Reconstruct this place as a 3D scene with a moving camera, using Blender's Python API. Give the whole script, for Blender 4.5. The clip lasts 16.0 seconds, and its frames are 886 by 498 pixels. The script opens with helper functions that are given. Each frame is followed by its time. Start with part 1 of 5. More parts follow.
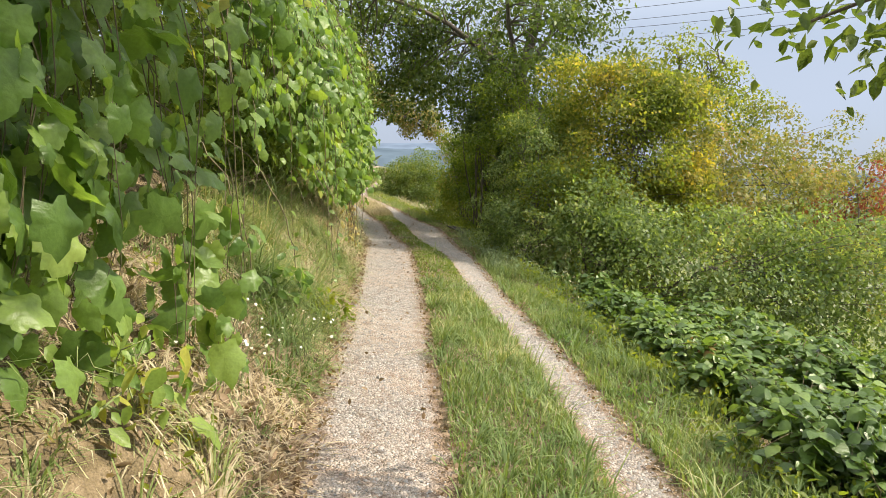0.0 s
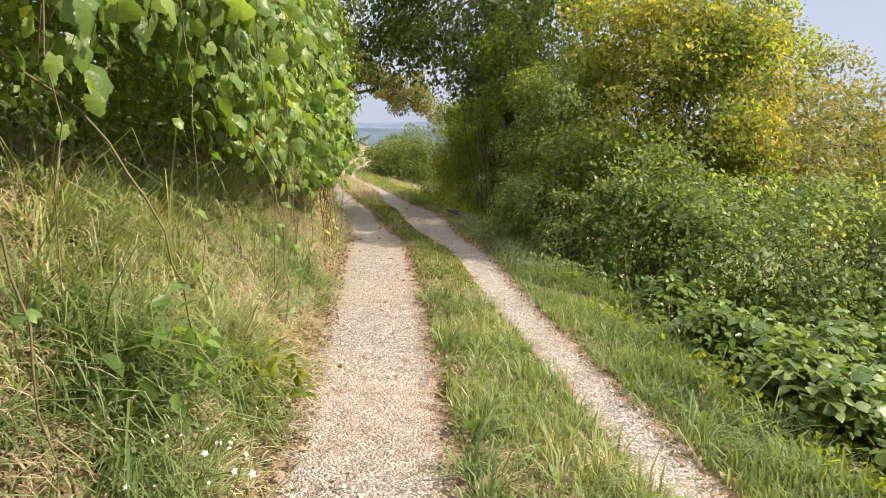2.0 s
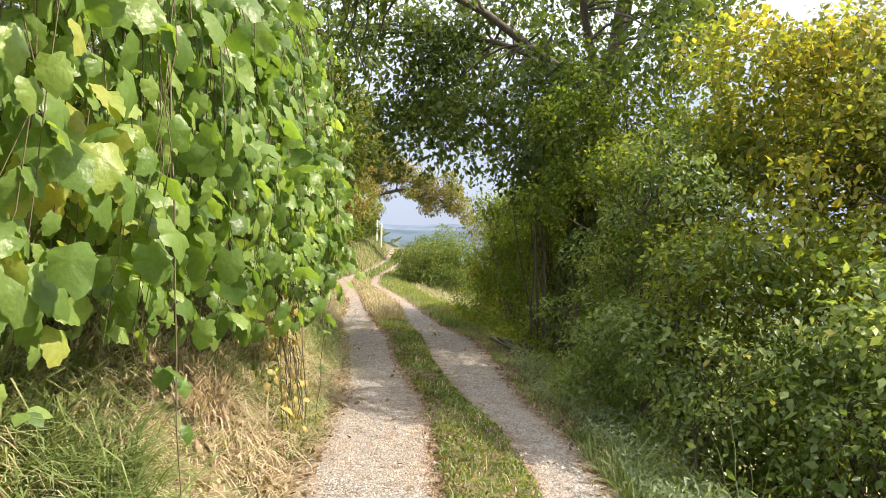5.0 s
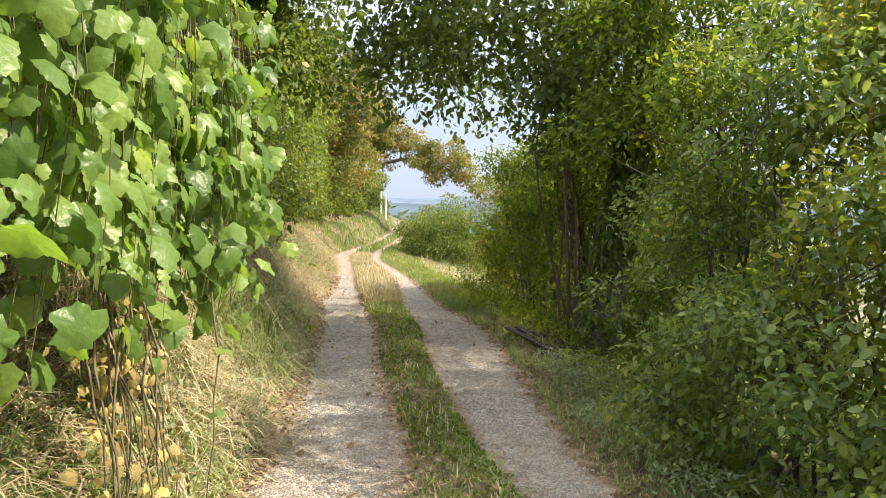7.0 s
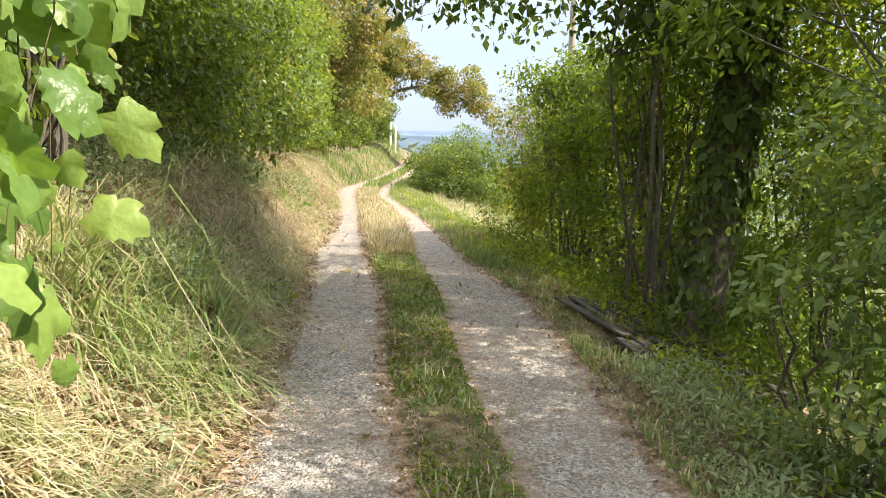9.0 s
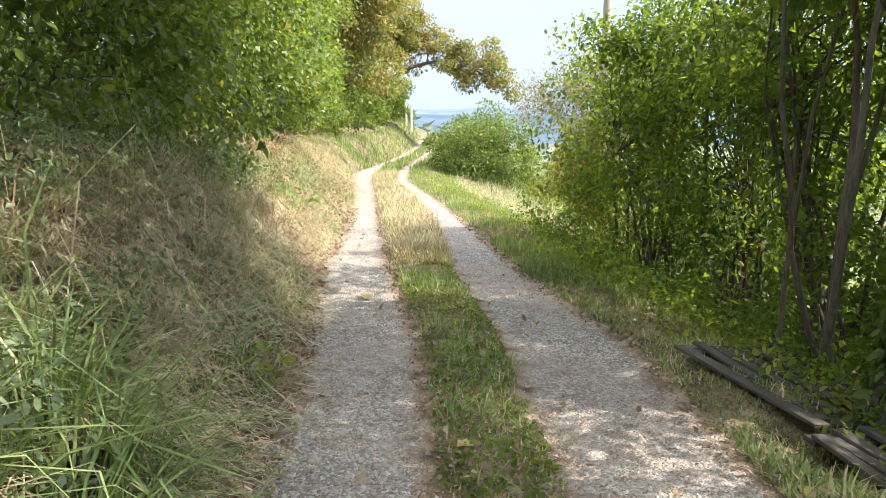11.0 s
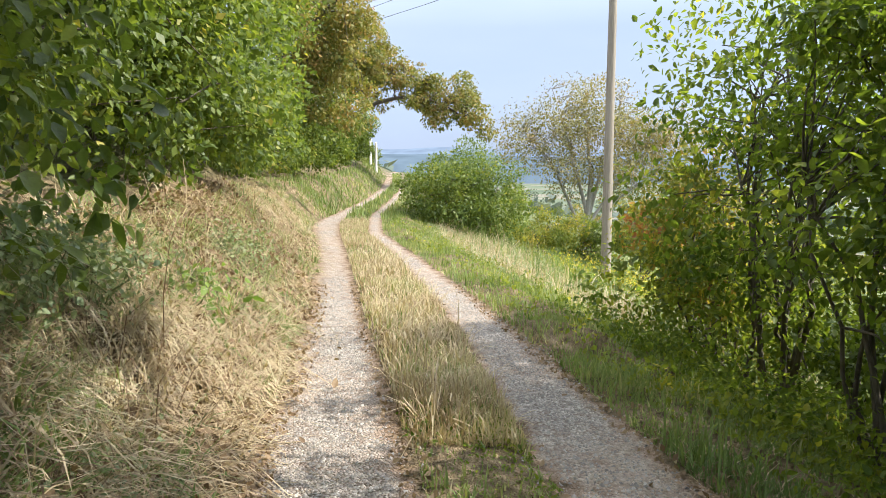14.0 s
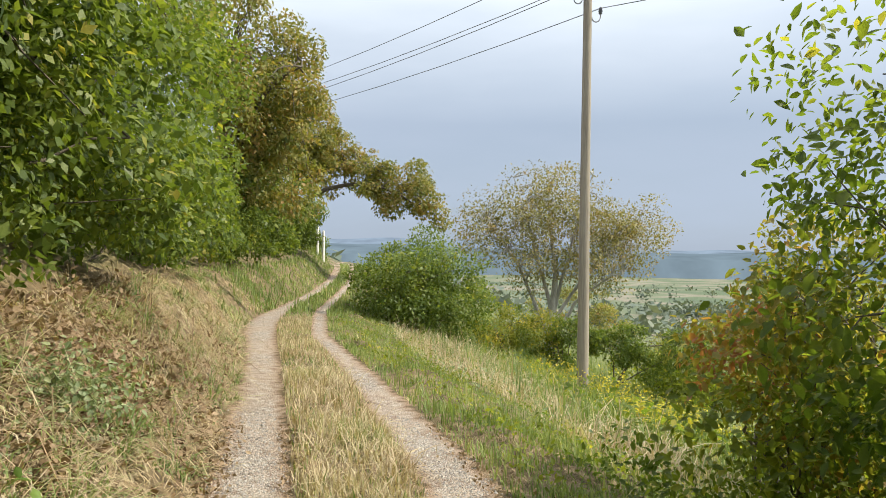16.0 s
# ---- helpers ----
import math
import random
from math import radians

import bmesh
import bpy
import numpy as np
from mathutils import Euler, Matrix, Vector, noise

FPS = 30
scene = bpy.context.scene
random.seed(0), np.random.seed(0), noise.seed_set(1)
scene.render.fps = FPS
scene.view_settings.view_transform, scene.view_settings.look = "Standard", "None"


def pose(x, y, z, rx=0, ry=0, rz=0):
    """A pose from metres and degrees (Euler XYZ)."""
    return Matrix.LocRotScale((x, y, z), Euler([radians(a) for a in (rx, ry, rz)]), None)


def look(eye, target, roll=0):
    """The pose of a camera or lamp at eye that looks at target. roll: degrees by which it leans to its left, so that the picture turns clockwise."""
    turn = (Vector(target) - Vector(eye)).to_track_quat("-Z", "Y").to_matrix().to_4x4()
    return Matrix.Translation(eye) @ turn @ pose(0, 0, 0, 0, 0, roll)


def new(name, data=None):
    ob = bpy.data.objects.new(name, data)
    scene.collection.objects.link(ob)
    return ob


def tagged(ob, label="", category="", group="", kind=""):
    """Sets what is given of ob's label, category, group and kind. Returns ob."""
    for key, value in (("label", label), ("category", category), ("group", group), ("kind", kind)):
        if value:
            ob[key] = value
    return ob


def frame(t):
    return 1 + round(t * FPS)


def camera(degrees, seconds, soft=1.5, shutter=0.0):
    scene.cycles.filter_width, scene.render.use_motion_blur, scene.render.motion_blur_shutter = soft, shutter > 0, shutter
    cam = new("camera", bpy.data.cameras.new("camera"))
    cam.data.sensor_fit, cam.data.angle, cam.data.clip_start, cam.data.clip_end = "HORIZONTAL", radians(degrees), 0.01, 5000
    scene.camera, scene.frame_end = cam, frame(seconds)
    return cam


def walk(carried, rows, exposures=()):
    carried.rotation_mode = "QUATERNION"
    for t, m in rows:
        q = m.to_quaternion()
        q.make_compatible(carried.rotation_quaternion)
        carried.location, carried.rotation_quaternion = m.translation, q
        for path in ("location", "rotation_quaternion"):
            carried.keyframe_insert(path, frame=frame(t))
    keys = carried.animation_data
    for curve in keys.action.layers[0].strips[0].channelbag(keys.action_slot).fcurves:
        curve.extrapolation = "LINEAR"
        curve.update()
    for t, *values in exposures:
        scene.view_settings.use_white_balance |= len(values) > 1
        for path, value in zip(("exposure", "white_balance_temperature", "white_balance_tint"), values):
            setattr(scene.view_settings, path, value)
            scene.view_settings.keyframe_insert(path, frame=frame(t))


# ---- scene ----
cam = camera(63.8, 16.0, soft=0.85)
PATH = [
    (0, (0.173, 0.052, 1.626), (0.164, 2.039, 1.400), 2.9),
    (0.5, (0.113, 0.811, 1.592), (0.126, 2.796, 1.349), 2.6),
    (1, (0.088, 1.542, 1.538), (0.094, 3.524, 1.270), 2.0),
    (1.5, (0.026, 2.271, 1.512), (0.024, 4.250, 1.219), 1.3),
    (2, (0.007, 2.959, 1.515), (0.017, 4.938, 1.230), 1.0),
    (2.5, (-0.001, 3.680, 1.516), (0.003, 5.666, 1.281), 0.7),
    (3, (-0.065, 4.398, 1.539), (-0.113, 6.391, 1.380), 0.3),
    (3.5, (-0.081, 5.135, 1.586), (-0.173, 7.131, 1.509), 0.8),
    (4, (-0.166, 5.831, 1.597), (-0.261, 7.829, 1.577), 1.5),
    (4.2, (-0.188, 6.097, 1.607), (-0.272, 8.095, 1.594), 1.6),
    (6.3, (-0.086, 9.082, 1.458), (-0.192, 11.079, 1.457), 0.8),
    (6.5, (-0.097, 9.336, 1.442), (-0.211, 11.333, 1.423), 0.6),
    (7, (-0.162, 9.955, 1.465), (-0.269, 11.951, 1.385), 0.6),
    (7.5, (-0.249, 10.593, 1.443), (-0.350, 12.586, 1.304), 0.9),
    (8, (-0.323, 11.226, 1.435), (-0.436, 13.215, 1.259), 1.2),
    (8.2, (-0.379, 11.488, 1.415), (-0.493, 13.476, 1.223), 1.5),
    (10.3, (-0.730, 13.706, 1.475), (-0.891, 15.671, 1.138), 0.5),
    (10.5, (-0.817, 13.964, 1.460), (-0.983, 15.929, 1.125), 0.3),
    (11, (-0.956, 14.608, 1.457), (-1.128, 16.574, 1.132), 0.1),
    (11.5, (-1.107, 15.240, 1.456), (-1.277, 17.210, 1.154), 0.4),
    (12, (-1.257, 15.865, 1.475), (-1.414, 17.840, 1.200), 0.4),
    (12.5, (-1.422, 16.522, 1.493), (-1.559, 18.502, 1.241), 0.2),
    (13, (-1.587, 17.197, 1.494), (-1.687, 19.181, 1.260), 0.1),
    (13.5, (-1.733, 17.865, 1.498), (-1.819, 19.851, 1.273), 0.0),
    (14, (-1.890, 18.546, 1.516), (-1.950, 20.533, 1.299), 0.1),
    (14.5, (-1.917, 19.221, 1.522), (-1.947, 21.211, 1.326), 0.4),
    (15, (-1.998, 19.896, 1.528), (-2.021, 21.891, 1.381), 0.4),
    (15.5, (-2.053, 20.523, 1.510), (-2.065, 22.522, 1.439), 0.7),
    (16, (-2.185, 21.139, 1.551), (-2.100, 23.137, 1.588), 0.9),
]
EXPOSURES = [(0, 0.74, 6500, 9), (2.5, 0.82, 6700, 13), (4, 0.92, 6600, 13), (6.5, 1.12, 6550, 10), (8, 1.18, 6550, 10), (10.5, 1.54, 5850, 9), (12, 1.45, 5850, 12), (13.5, 1.15, 5850, 11), (15, 0.74, 6300, 7), (16, 0.52, 6400, 6)]
walk(cam, [(t, look(e, a, r)) for t, e, a, r in PATH], EXPOSURES)

# ---- world, sun ----
SUN = Vector((0.73, -0.05, 0.69)).normalized()
sun_el, sun_az = math.asin(SUN.z), math.atan2(SUN.x, SUN.y)
world = bpy.data.worlds.new("sky")
scene.world = world
world.use_nodes = True
wn, wl = world.node_tree.nodes, world.node_tree.links
wn.clear()
sky = wn.new("ShaderNodeTexSky")
sky.sky_type, sky.sun_disc = "NISHITA", False
sky.sun_elevation, sky.sun_rotation = sun_el, sun_az
sky.air_density, sky.dust_density, sky.ozone_density = 1.0, 3.0, 2.0
wtc = wn.new("ShaderNodeTexCoord")
wmap = wn.new("ShaderNodeMapping")
wmap.inputs["Scale"].default_value = (1.2, 1.2, 4.5)
wnoise = wn.new("ShaderNodeTexNoise")
wnoise.inputs["Scale"].default_value, wnoise.inputs["Detail"].default_value = 1.6, 6
wramp = wn.new("ShaderNodeValToRGB")
wramp.color_ramp.elements[0].position, wramp.color_ramp.elements[1].position = 0.30, 0.68
wramp.color_ramp.elements[0].color = (0.68, 0.68, 0.68, 1)
wramp.color_ramp.elements[1].color = (1.0, 1.0, 1.0, 1)
wmix = wn.new("ShaderNodeMix")
wmix.data_type = "RGBA"
wsep = wn.new("ShaderNodeSeparateXYZ")
wcloud = wn.new("ShaderNodeValToRGB")
wcloud.color_ramp.elements[0].position, wcloud.color_ramp.elements[1].position = 0.19, 0.62
wcloud.color_ramp.elements[0].color = (0.295, 0.336, 0.42, 1)
wcloud.color_ramp.elements[1].color = (1.12, 1.14, 1.17, 1)
wgain = wn.new("ShaderNodeVectorMath")
wgain.operation = "SCALE"
wgain.inputs["Scale"].default_value = 13.5
wl.new(wtc.outputs["Generated"], wsep.inputs[0])
wl.new(wsep.outputs["Z"], wcloud.inputs[0])
wl.new(wcloud.outputs[0], wgain.inputs[0])
wl.new(wgain.outputs[0], wmix.inputs[7])
wbg = wn.new("ShaderNodeBackground")
wbg.inputs["Strength"].default_value = 0.09
wout = wn.new("ShaderNodeOutputWorld")
wl.new(wtc.outputs["Generated"], wmap.inputs["Vector"])
wl.new(wmap.outputs[0], wnoise.inputs["Vector"])
wl.new(wnoise.outputs["Fac"], wramp.inputs[0])
wl.new(wramp.outputs[0], wmix.inputs[0])
wl.new(sky.outputs[0], wmix.inputs[6])
wl.new(wmix.outputs[2], wbg.inputs[0])
wl.new(wbg.outputs[0], wout.inputs[0])
sun = new("sun", bpy.data.lights.new("sun", "SUN"))
sun.data.energy, sun.data.angle, sun.data.color = 5.0, radians(0.6), (1.0, 0.90, 0.72)
sun.matrix_world = look((0, 0, 30), Vector((0, 0, 30)) - SUN)
scene.view_settings.exposure = 0.0

# ---- materials ----
rng = np.random.default_rng(7)


def node_mat(name):
    m = bpy.data.materials.new(name)
    m.use_nodes = True
    nt = m.node_tree
    nt.nodes.clear()
    return m, nt.nodes, nt.links


def ramp_node(ns, stops):
    r = ns.new("ShaderNodeValToRGB")
    while len(r.color_ramp.elements) < len(stops):
        r.color_ramp.elements.new(0.5)
    for e, (p, c) in zip(r.color_ramp.elements, stops):
        e.position, e.color = p, (*c, 1)
    return r


def math_node(ns, ls, op, a, b):
    n = ns.new("ShaderNodeMath")
    n.operation = op
    for i, v in enumerate((a, b)):
        if isinstance(v, (int, float)):
            n.inputs[i].default_value = v
        else:
            ls.new(v, n.inputs[i])
    return n.outputs[0]


def leaf_mat(name, stops, through_light=0.4, rough=0.42, patch=0.35):
    """Foliage: each leaf has its own tone, with broad drifts of tone over the crown, gloss and light that shines through."""
    m, ns, ls = node_mat(name)
    geo, info = ns.new("ShaderNodeNewGeometry"), ns.new("ShaderNodeObjectInfo")
    rnd = math_node(ns, ls, "FRACT", math_node(ns, ls, "ADD", geo.outputs["Random Per Island"], info.outputs["Random"]), 0.0)
    broad = ns.new("ShaderNodeTexNoise")
    broad.inputs["Scale"].default_value = 0.9
    ls.new(geo.outputs["Position"], broad.inputs["Vector"])
    b = math_node(ns, ls, "MULTIPLY", math_node(ns, ls, "SUBTRACT", broad.outputs["Fac"], 0.5), patch * 4)
    fac = math_node(ns, ls, "ADD", math_node(ns, ls, "MULTIPLY", rnd, 0.66), math_node(ns, ls, "ADD", b, 0.16))
    r = ramp_node(ns, stops)
    ls.new(fac, r.inputs[0])
    vein = ns.new("ShaderNodeTexNoise")
    vein.inputs["Scale"].default_value, vein.inputs["Detail"].default_value = 60, 4
    ls.new(geo.outputs["Position"], vein.inputs["Vector"])
    bump = ns.new("ShaderNodeBump")
    bump.inputs["Strength"].default_value, bump.inputs["Distance"].default_value = 0.35, 0.01
    ls.new(vein.outputs["Fac"], bump.inputs["Height"])
    mixc = ns.new("ShaderNodeMix")
    mixc.data_type, mixc.blend_type = "RGBA", "MULTIPLY"
    mixc.inputs[0].default_value = 0.35
    vr = ramp_node(ns, [(0.3, (0.6, 0.6, 0.6)), (0.7, (1.25, 1.25, 1.25))])
    ls.new(vein.outputs["Fac"], vr.inputs[0])
    ls.new(r.outputs[0], mixc.inputs[6])
    ls.new(vr.outputs[0], mixc.inputs[7])
    pb = ns.new("ShaderNodeBsdfPrincipled")
    pb.inputs["Roughness"].default_value = rough
    pb.inputs["Specular IOR Level"].default_value = 0.3
    ls.new(mixc.outputs[2], pb.inputs["Base Color"])
    ls.new(bump.outputs[0], pb.inputs["Normal"])
    tr = ns.new("ShaderNodeBsdfTranslucent")
    tint = ns.new("ShaderNodeMix")
    tint.data_type, tint.blend_type = "RGBA", "MULTIPLY"
    tint.inputs[0].default_value = 1.0
    tint.inputs[7].default_value = (1.75, 1.7, 0.7, 1)
    ls.new(mixc.outputs[2], tint.inputs[6])
    ls.new(tint.outputs[2], tr.inputs[0])
    mx = ns.new("ShaderNodeMixShader")
    mx.inputs[0].default_value = through_light
    ls.new(pb.outputs[0], mx.inputs[1])
    ls.new(tr.outputs[0], mx.inputs[2])
    out = ns.new("ShaderNodeOutputMaterial")
    ls.new(mx.outputs[0], out.inputs[0])
    return m


def rough_mat(name, stops, scale=8.0, bump_s=0.4, rough=0.85, stretch=(1, 1, 1), metal=0.0, dist=0.02):
    """Matte surface with two scales of variation and relief."""
    m, ns, ls = node_mat(name)
    tc, mp = ns.new("ShaderNodeTexCoord"), ns.new("ShaderNodeMapping")
    mp.inputs["Scale"].default_value = stretch
    ls.new(tc.outputs["Object"], mp.inputs["Vector"])
    a, b = ns.new("ShaderNodeTexNoise"), ns.new("ShaderNodeTexNoise")
    a.inputs["Scale"].default_value, a.inputs["Detail"].default_value = scale, 8
    b.inputs["Scale"].default_value, b.inputs["Detail"].default_value = scale * 0.17, 4
    ls.new(mp.outputs[0], a.inputs["Vector"])
    ls.new(mp.outputs[0], b.inputs["Vector"])
    f = math_node(ns, ls, "ADD", math_node(ns, ls, "MULTIPLY", a.outputs["Fac"], 0.6), math_node(ns, ls, "MULTIPLY", b.outputs["Fac"], 0.4))
    r = ramp_node(ns, stops)
    ls.new(f, r.inputs[0])
    bu = ns.new("ShaderNodeBump")
    bu.inputs["Strength"].default_value, bu.inputs["Distance"].default_value = bump_s, dist
    ls.new(a.outputs["Fac"], bu.inputs["Height"])
    pb = ns.new("ShaderNodeBsdfPrincipled")
    pb.inputs["Roughness"].default_value, pb.inputs["Metallic"].default_value = rough, metal
    ls.new(r.outputs[0], pb.inputs["Base Color"])
    ls.new(bu.outputs[0], pb.inputs["Normal"])
    out = ns.new("ShaderNodeOutputMaterial")
    ls.new(pb.outputs[0], out.inputs[0])
    return m


VINE = leaf_mat("grapevine_leaf", [(0.0, (0.06, 0.115, 0.024)), (0.5, (0.145, 0.23, 0.055)), (0.88, (0.25, 0.335, 0.085)), (1.0, (0.38, 0.37, 0.08))], 0.46, 0.32, 0.25)
# Leaf tones greyed so that the haze of distance sits in the colour.
HAZEWOOD = leaf_mat("haze_tinted_leaf", [(0.0, (0.085, 0.11, 0.095)), (0.6, (0.12, 0.15, 0.125)), (1.0, (0.17, 0.19, 0.15))], 0.2, 0.7, 0.2)
VINE_DRY = leaf_mat("withered_vine_leaf", [(0.0, (0.20, 0.14, 0.06)), (0.5, (0.36, 0.28, 0.11)), (0.8, (0.45, 0.38, 0.13)), (1.0, (0.22, 0.26, 0.05))], 0.3, 0.6, 0.1)
HEDGE = leaf_mat("hedge_leaf", [(0.0, (0.052, 0.085, 0.019)), (0.5, (0.105, 0.148, 0.028)), (0.87, (0.18, 0.22, 0.042)), (1.0, (0.30, 0.275, 0.06))], 0.45, 0.42, 0.35)
DARKLEAF = leaf_mat("dark_tree_leaf", [(0.0, (0.05, 0.08, 0.023)), (0.6, (0.09, 0.13, 0.033)), (1.0, (0.165, 0.20, 0.052))], 0.45, 0.45, 0.25)
YELLOW = leaf_mat("yellowing_shrub_leaf", [(0.0, (0.09, 0.125, 0.026)), (0.45, (0.155, 0.185, 0.036)), (0.8, (0.25, 0.235, 0.048)), (1.0, (0.38, 0.31, 0.06))], 0.6, 0.48, 0.55)
SHRUB = leaf_mat("shrub_leaf", [(0.0, (0.085, 0.12, 0.022)), (0.5, (0.15, 0.19, 0.03)), (0.9, (0.25, 0.27, 0.042)), (1.0, (0.40, 0.35, 0.06))], 0.58, 0.5, 0.3)
COPPICE = leaf_mat("coppice_leaf", [(0.0, (0.06, 0.098, 0.018)), (0.5, (0.105, 0.15, 0.025)), (0.9, (0.185, 0.225, 0.036)), (1.0, (0.34, 0.31, 0.055))], 0.6, 0.48, 0.35)
PALEGREEN = leaf_mat("pale_shrub_leaf", [(0.0, (0.07, 0.115, 0.04)), (0.5, (0.145, 0.20, 0.068)), (0.9, (0.25, 0.30, 0.11)), (1.0, (0.40, 0.37, 0.12))], 0.5, 0.4, 0.4)
GREYDARK = leaf_mat("mugwort_leaf", [(0.0, (0.075, 0.11, 0.06)), (0.6, (0.14, 0.18, 0.10)), (1.0, (0.24, 0.27, 0.16))], 0.35, 0.5, 0.3)
GOLD = leaf_mat("yellow_flower_heads", [(0.0, (0.20, 0.22, 0.04)), (0.5, (0.42, 0.36, 0.04)), (1.0, (0.55, 0.46, 0.06))], 0.3, 0.6, 0.2)
RUSSET = leaf_mat("russet_shrub_leaf", [(0.0, (0.11, 0.14, 0.03)), (0.45, (0.19, 0.20, 0.04)), (0.8, (0.28, 0.23, 0.06)), (1.0, (0.28, 0.12, 0.06))], 0.55, 0.45, 0.5)
GREYGREEN = leaf_mat("greyish_shrub_leaf", [(0.0, (0.13, 0.185, 0.105)), (0.6, (0.22, 0.27, 0.155)), (1.0, (0.34, 0.37, 0.23))], 0.35, 0.5, 0.3)
NETTLE = leaf_mat("bramble_leaf", [(0.0, (0.06, 0.105, 0.028)), (0.6, (0.115, 0.18, 0.045)), (0.95, (0.22, 0.29, 0.075)), (1.0, (0.30, 0.15, 0.08))], 0.34, 0.34, 0.3)
OAK = leaf_mat("autumn_oak_leaf", [(0.0, (0.09, 0.115, 0.03)), (0.35, (0.155, 0.165, 0.045)), (0.7, (0.23, 0.20, 0.06)), (1.0, (0.29, 0.19, 0.07))], 0.38, 0.5, 0.45)
WALNUT = leaf_mat("thinning_walnut_leaf", [(0.0, (0.14, 0.145, 0.05)), (0.5, (0.24, 0.22, 0.08)), (1.0, (0.30, 0.21, 0.09))], 0.3, 0.55, 0.4)
OLIVE = leaf_mat("olive_thicket_leaf", [(0.0, (0.11, 0.14, 0.04)), (0.5, (0.19, 0.20, 0.06)), (0.85, (0.29, 0.24, 0.08)), (1.0, (0.33, 0.18, 0.09))], 0.42, 0.55, 0.4)
REDLEAF = leaf_mat("red_shrub_leaf", [(0.0, (0.16, 0.05, 0.03)), (0.6, (0.28, 0.08, 0.05)), (1.0, (0.3, 0.2, 0.06))], 0.3, 0.5, 0.2)
GRASS = leaf_mat("green_grass", [(0.0, (0.10, 0.15, 0.05)), (0.45, (0.165, 0.225, 0.078)), (0.87, (0.26, 0.295, 0.12)), (1.0, (0.44, 0.40, 0.24))], 0.35, 0.55, 0.45)
STRAW = leaf_mat("dry_grass", [(0.0, (0.29, 0.22, 0.145)), (0.45, (0.41, 0.335, 0.235)), (0.85, (0.52, 0.45, 0.33)), (1.0, (0.22, 0.24, 0.10))], 0.25, 0.65, 0.45)
LITTER = leaf_mat("leaf_litter", [(0.0, (0.13, 0.085, 0.052)), (0.5, (0.24, 0.165, 0.10)), (1.0, (0.36, 0.27, 0.18))], 0.15, 0.65, 0.2)
PETAL = leaf_mat("white_petal", [(0.0, (0.72, 0.72, 0.68)), (1.0, (0.82, 0.81, 0.76))], 0.3, 0.6, 0.0)
BARK = rough_mat("bark", [(0.3, (0.045, 0.038, 0.028)), (0.7, (0.15, 0.125, 0.095))], 14, 0.8, 0.9, (3, 3, 0.6))
PALEBARK = rough_mat("pale_bark", [(0.3, (0.22, 0.20, 0.17)), (0.7, (0.5, 0.48, 0.43))], 12, 0.6, 0.9, (3, 3, 0.7))
VINESTEM = rough_mat("vine_stem", [(0.3, (0.08, 0.06, 0.03)), (0.7, (0.17, 0.14, 0.07))], 20, 0.4, 0.8)
GREENSTEM = rough_mat("green_stem", [(0.3, (0.10, 0.14, 0.04)), (0.7, (0.20, 0.22, 0.08))], 20, 0.3, 0.7)
POLEWOOD = rough_mat("weathered_pole_wood", [(0.3, (0.17, 0.14, 0.11)), (0.7, (0.33, 0.29, 0.24))], 9, 0.5, 0.85, (6, 6, 0.25))
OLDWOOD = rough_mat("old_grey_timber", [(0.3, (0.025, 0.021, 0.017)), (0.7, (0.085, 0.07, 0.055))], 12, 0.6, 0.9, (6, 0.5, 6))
IRON = rough_mat("rusted_iron", [(0.3, (0.08, 0.07, 0.065)), (0.7, (0.2, 0.19, 0.18))], 30, 0.3, 0.55, metal=0.6)
PORCELAIN = rough_mat("dark_porcelain", [(0.3, (0.04, 0.04, 0.045)), (0.7, (0.07, 0.07, 0.075))], 10, 0.05, 0.2)
WIRE = rough_mat("wire", [(0.3, (0.10, 0.10, 0.11)), (0.7, (0.18, 0.18, 0.19))], 10, 0.0, 0.5, metal=0.7)
WHITEPAINT = rough_mat("white_painted_post", [(0.3, (0.66, 0.66, 0.63)), (0.7, (0.82, 0.81, 0.78))], 9, 0.2, 0.6)
STONE = leaf_mat("gravel_stone", [(0.0, (0.15, 0.138, 0.127)), (0.5, (0.29, 0.265, 0.243)), (1.0, (0.50, 0.465, 0.425))], 0.0, 0.85, 0.1)


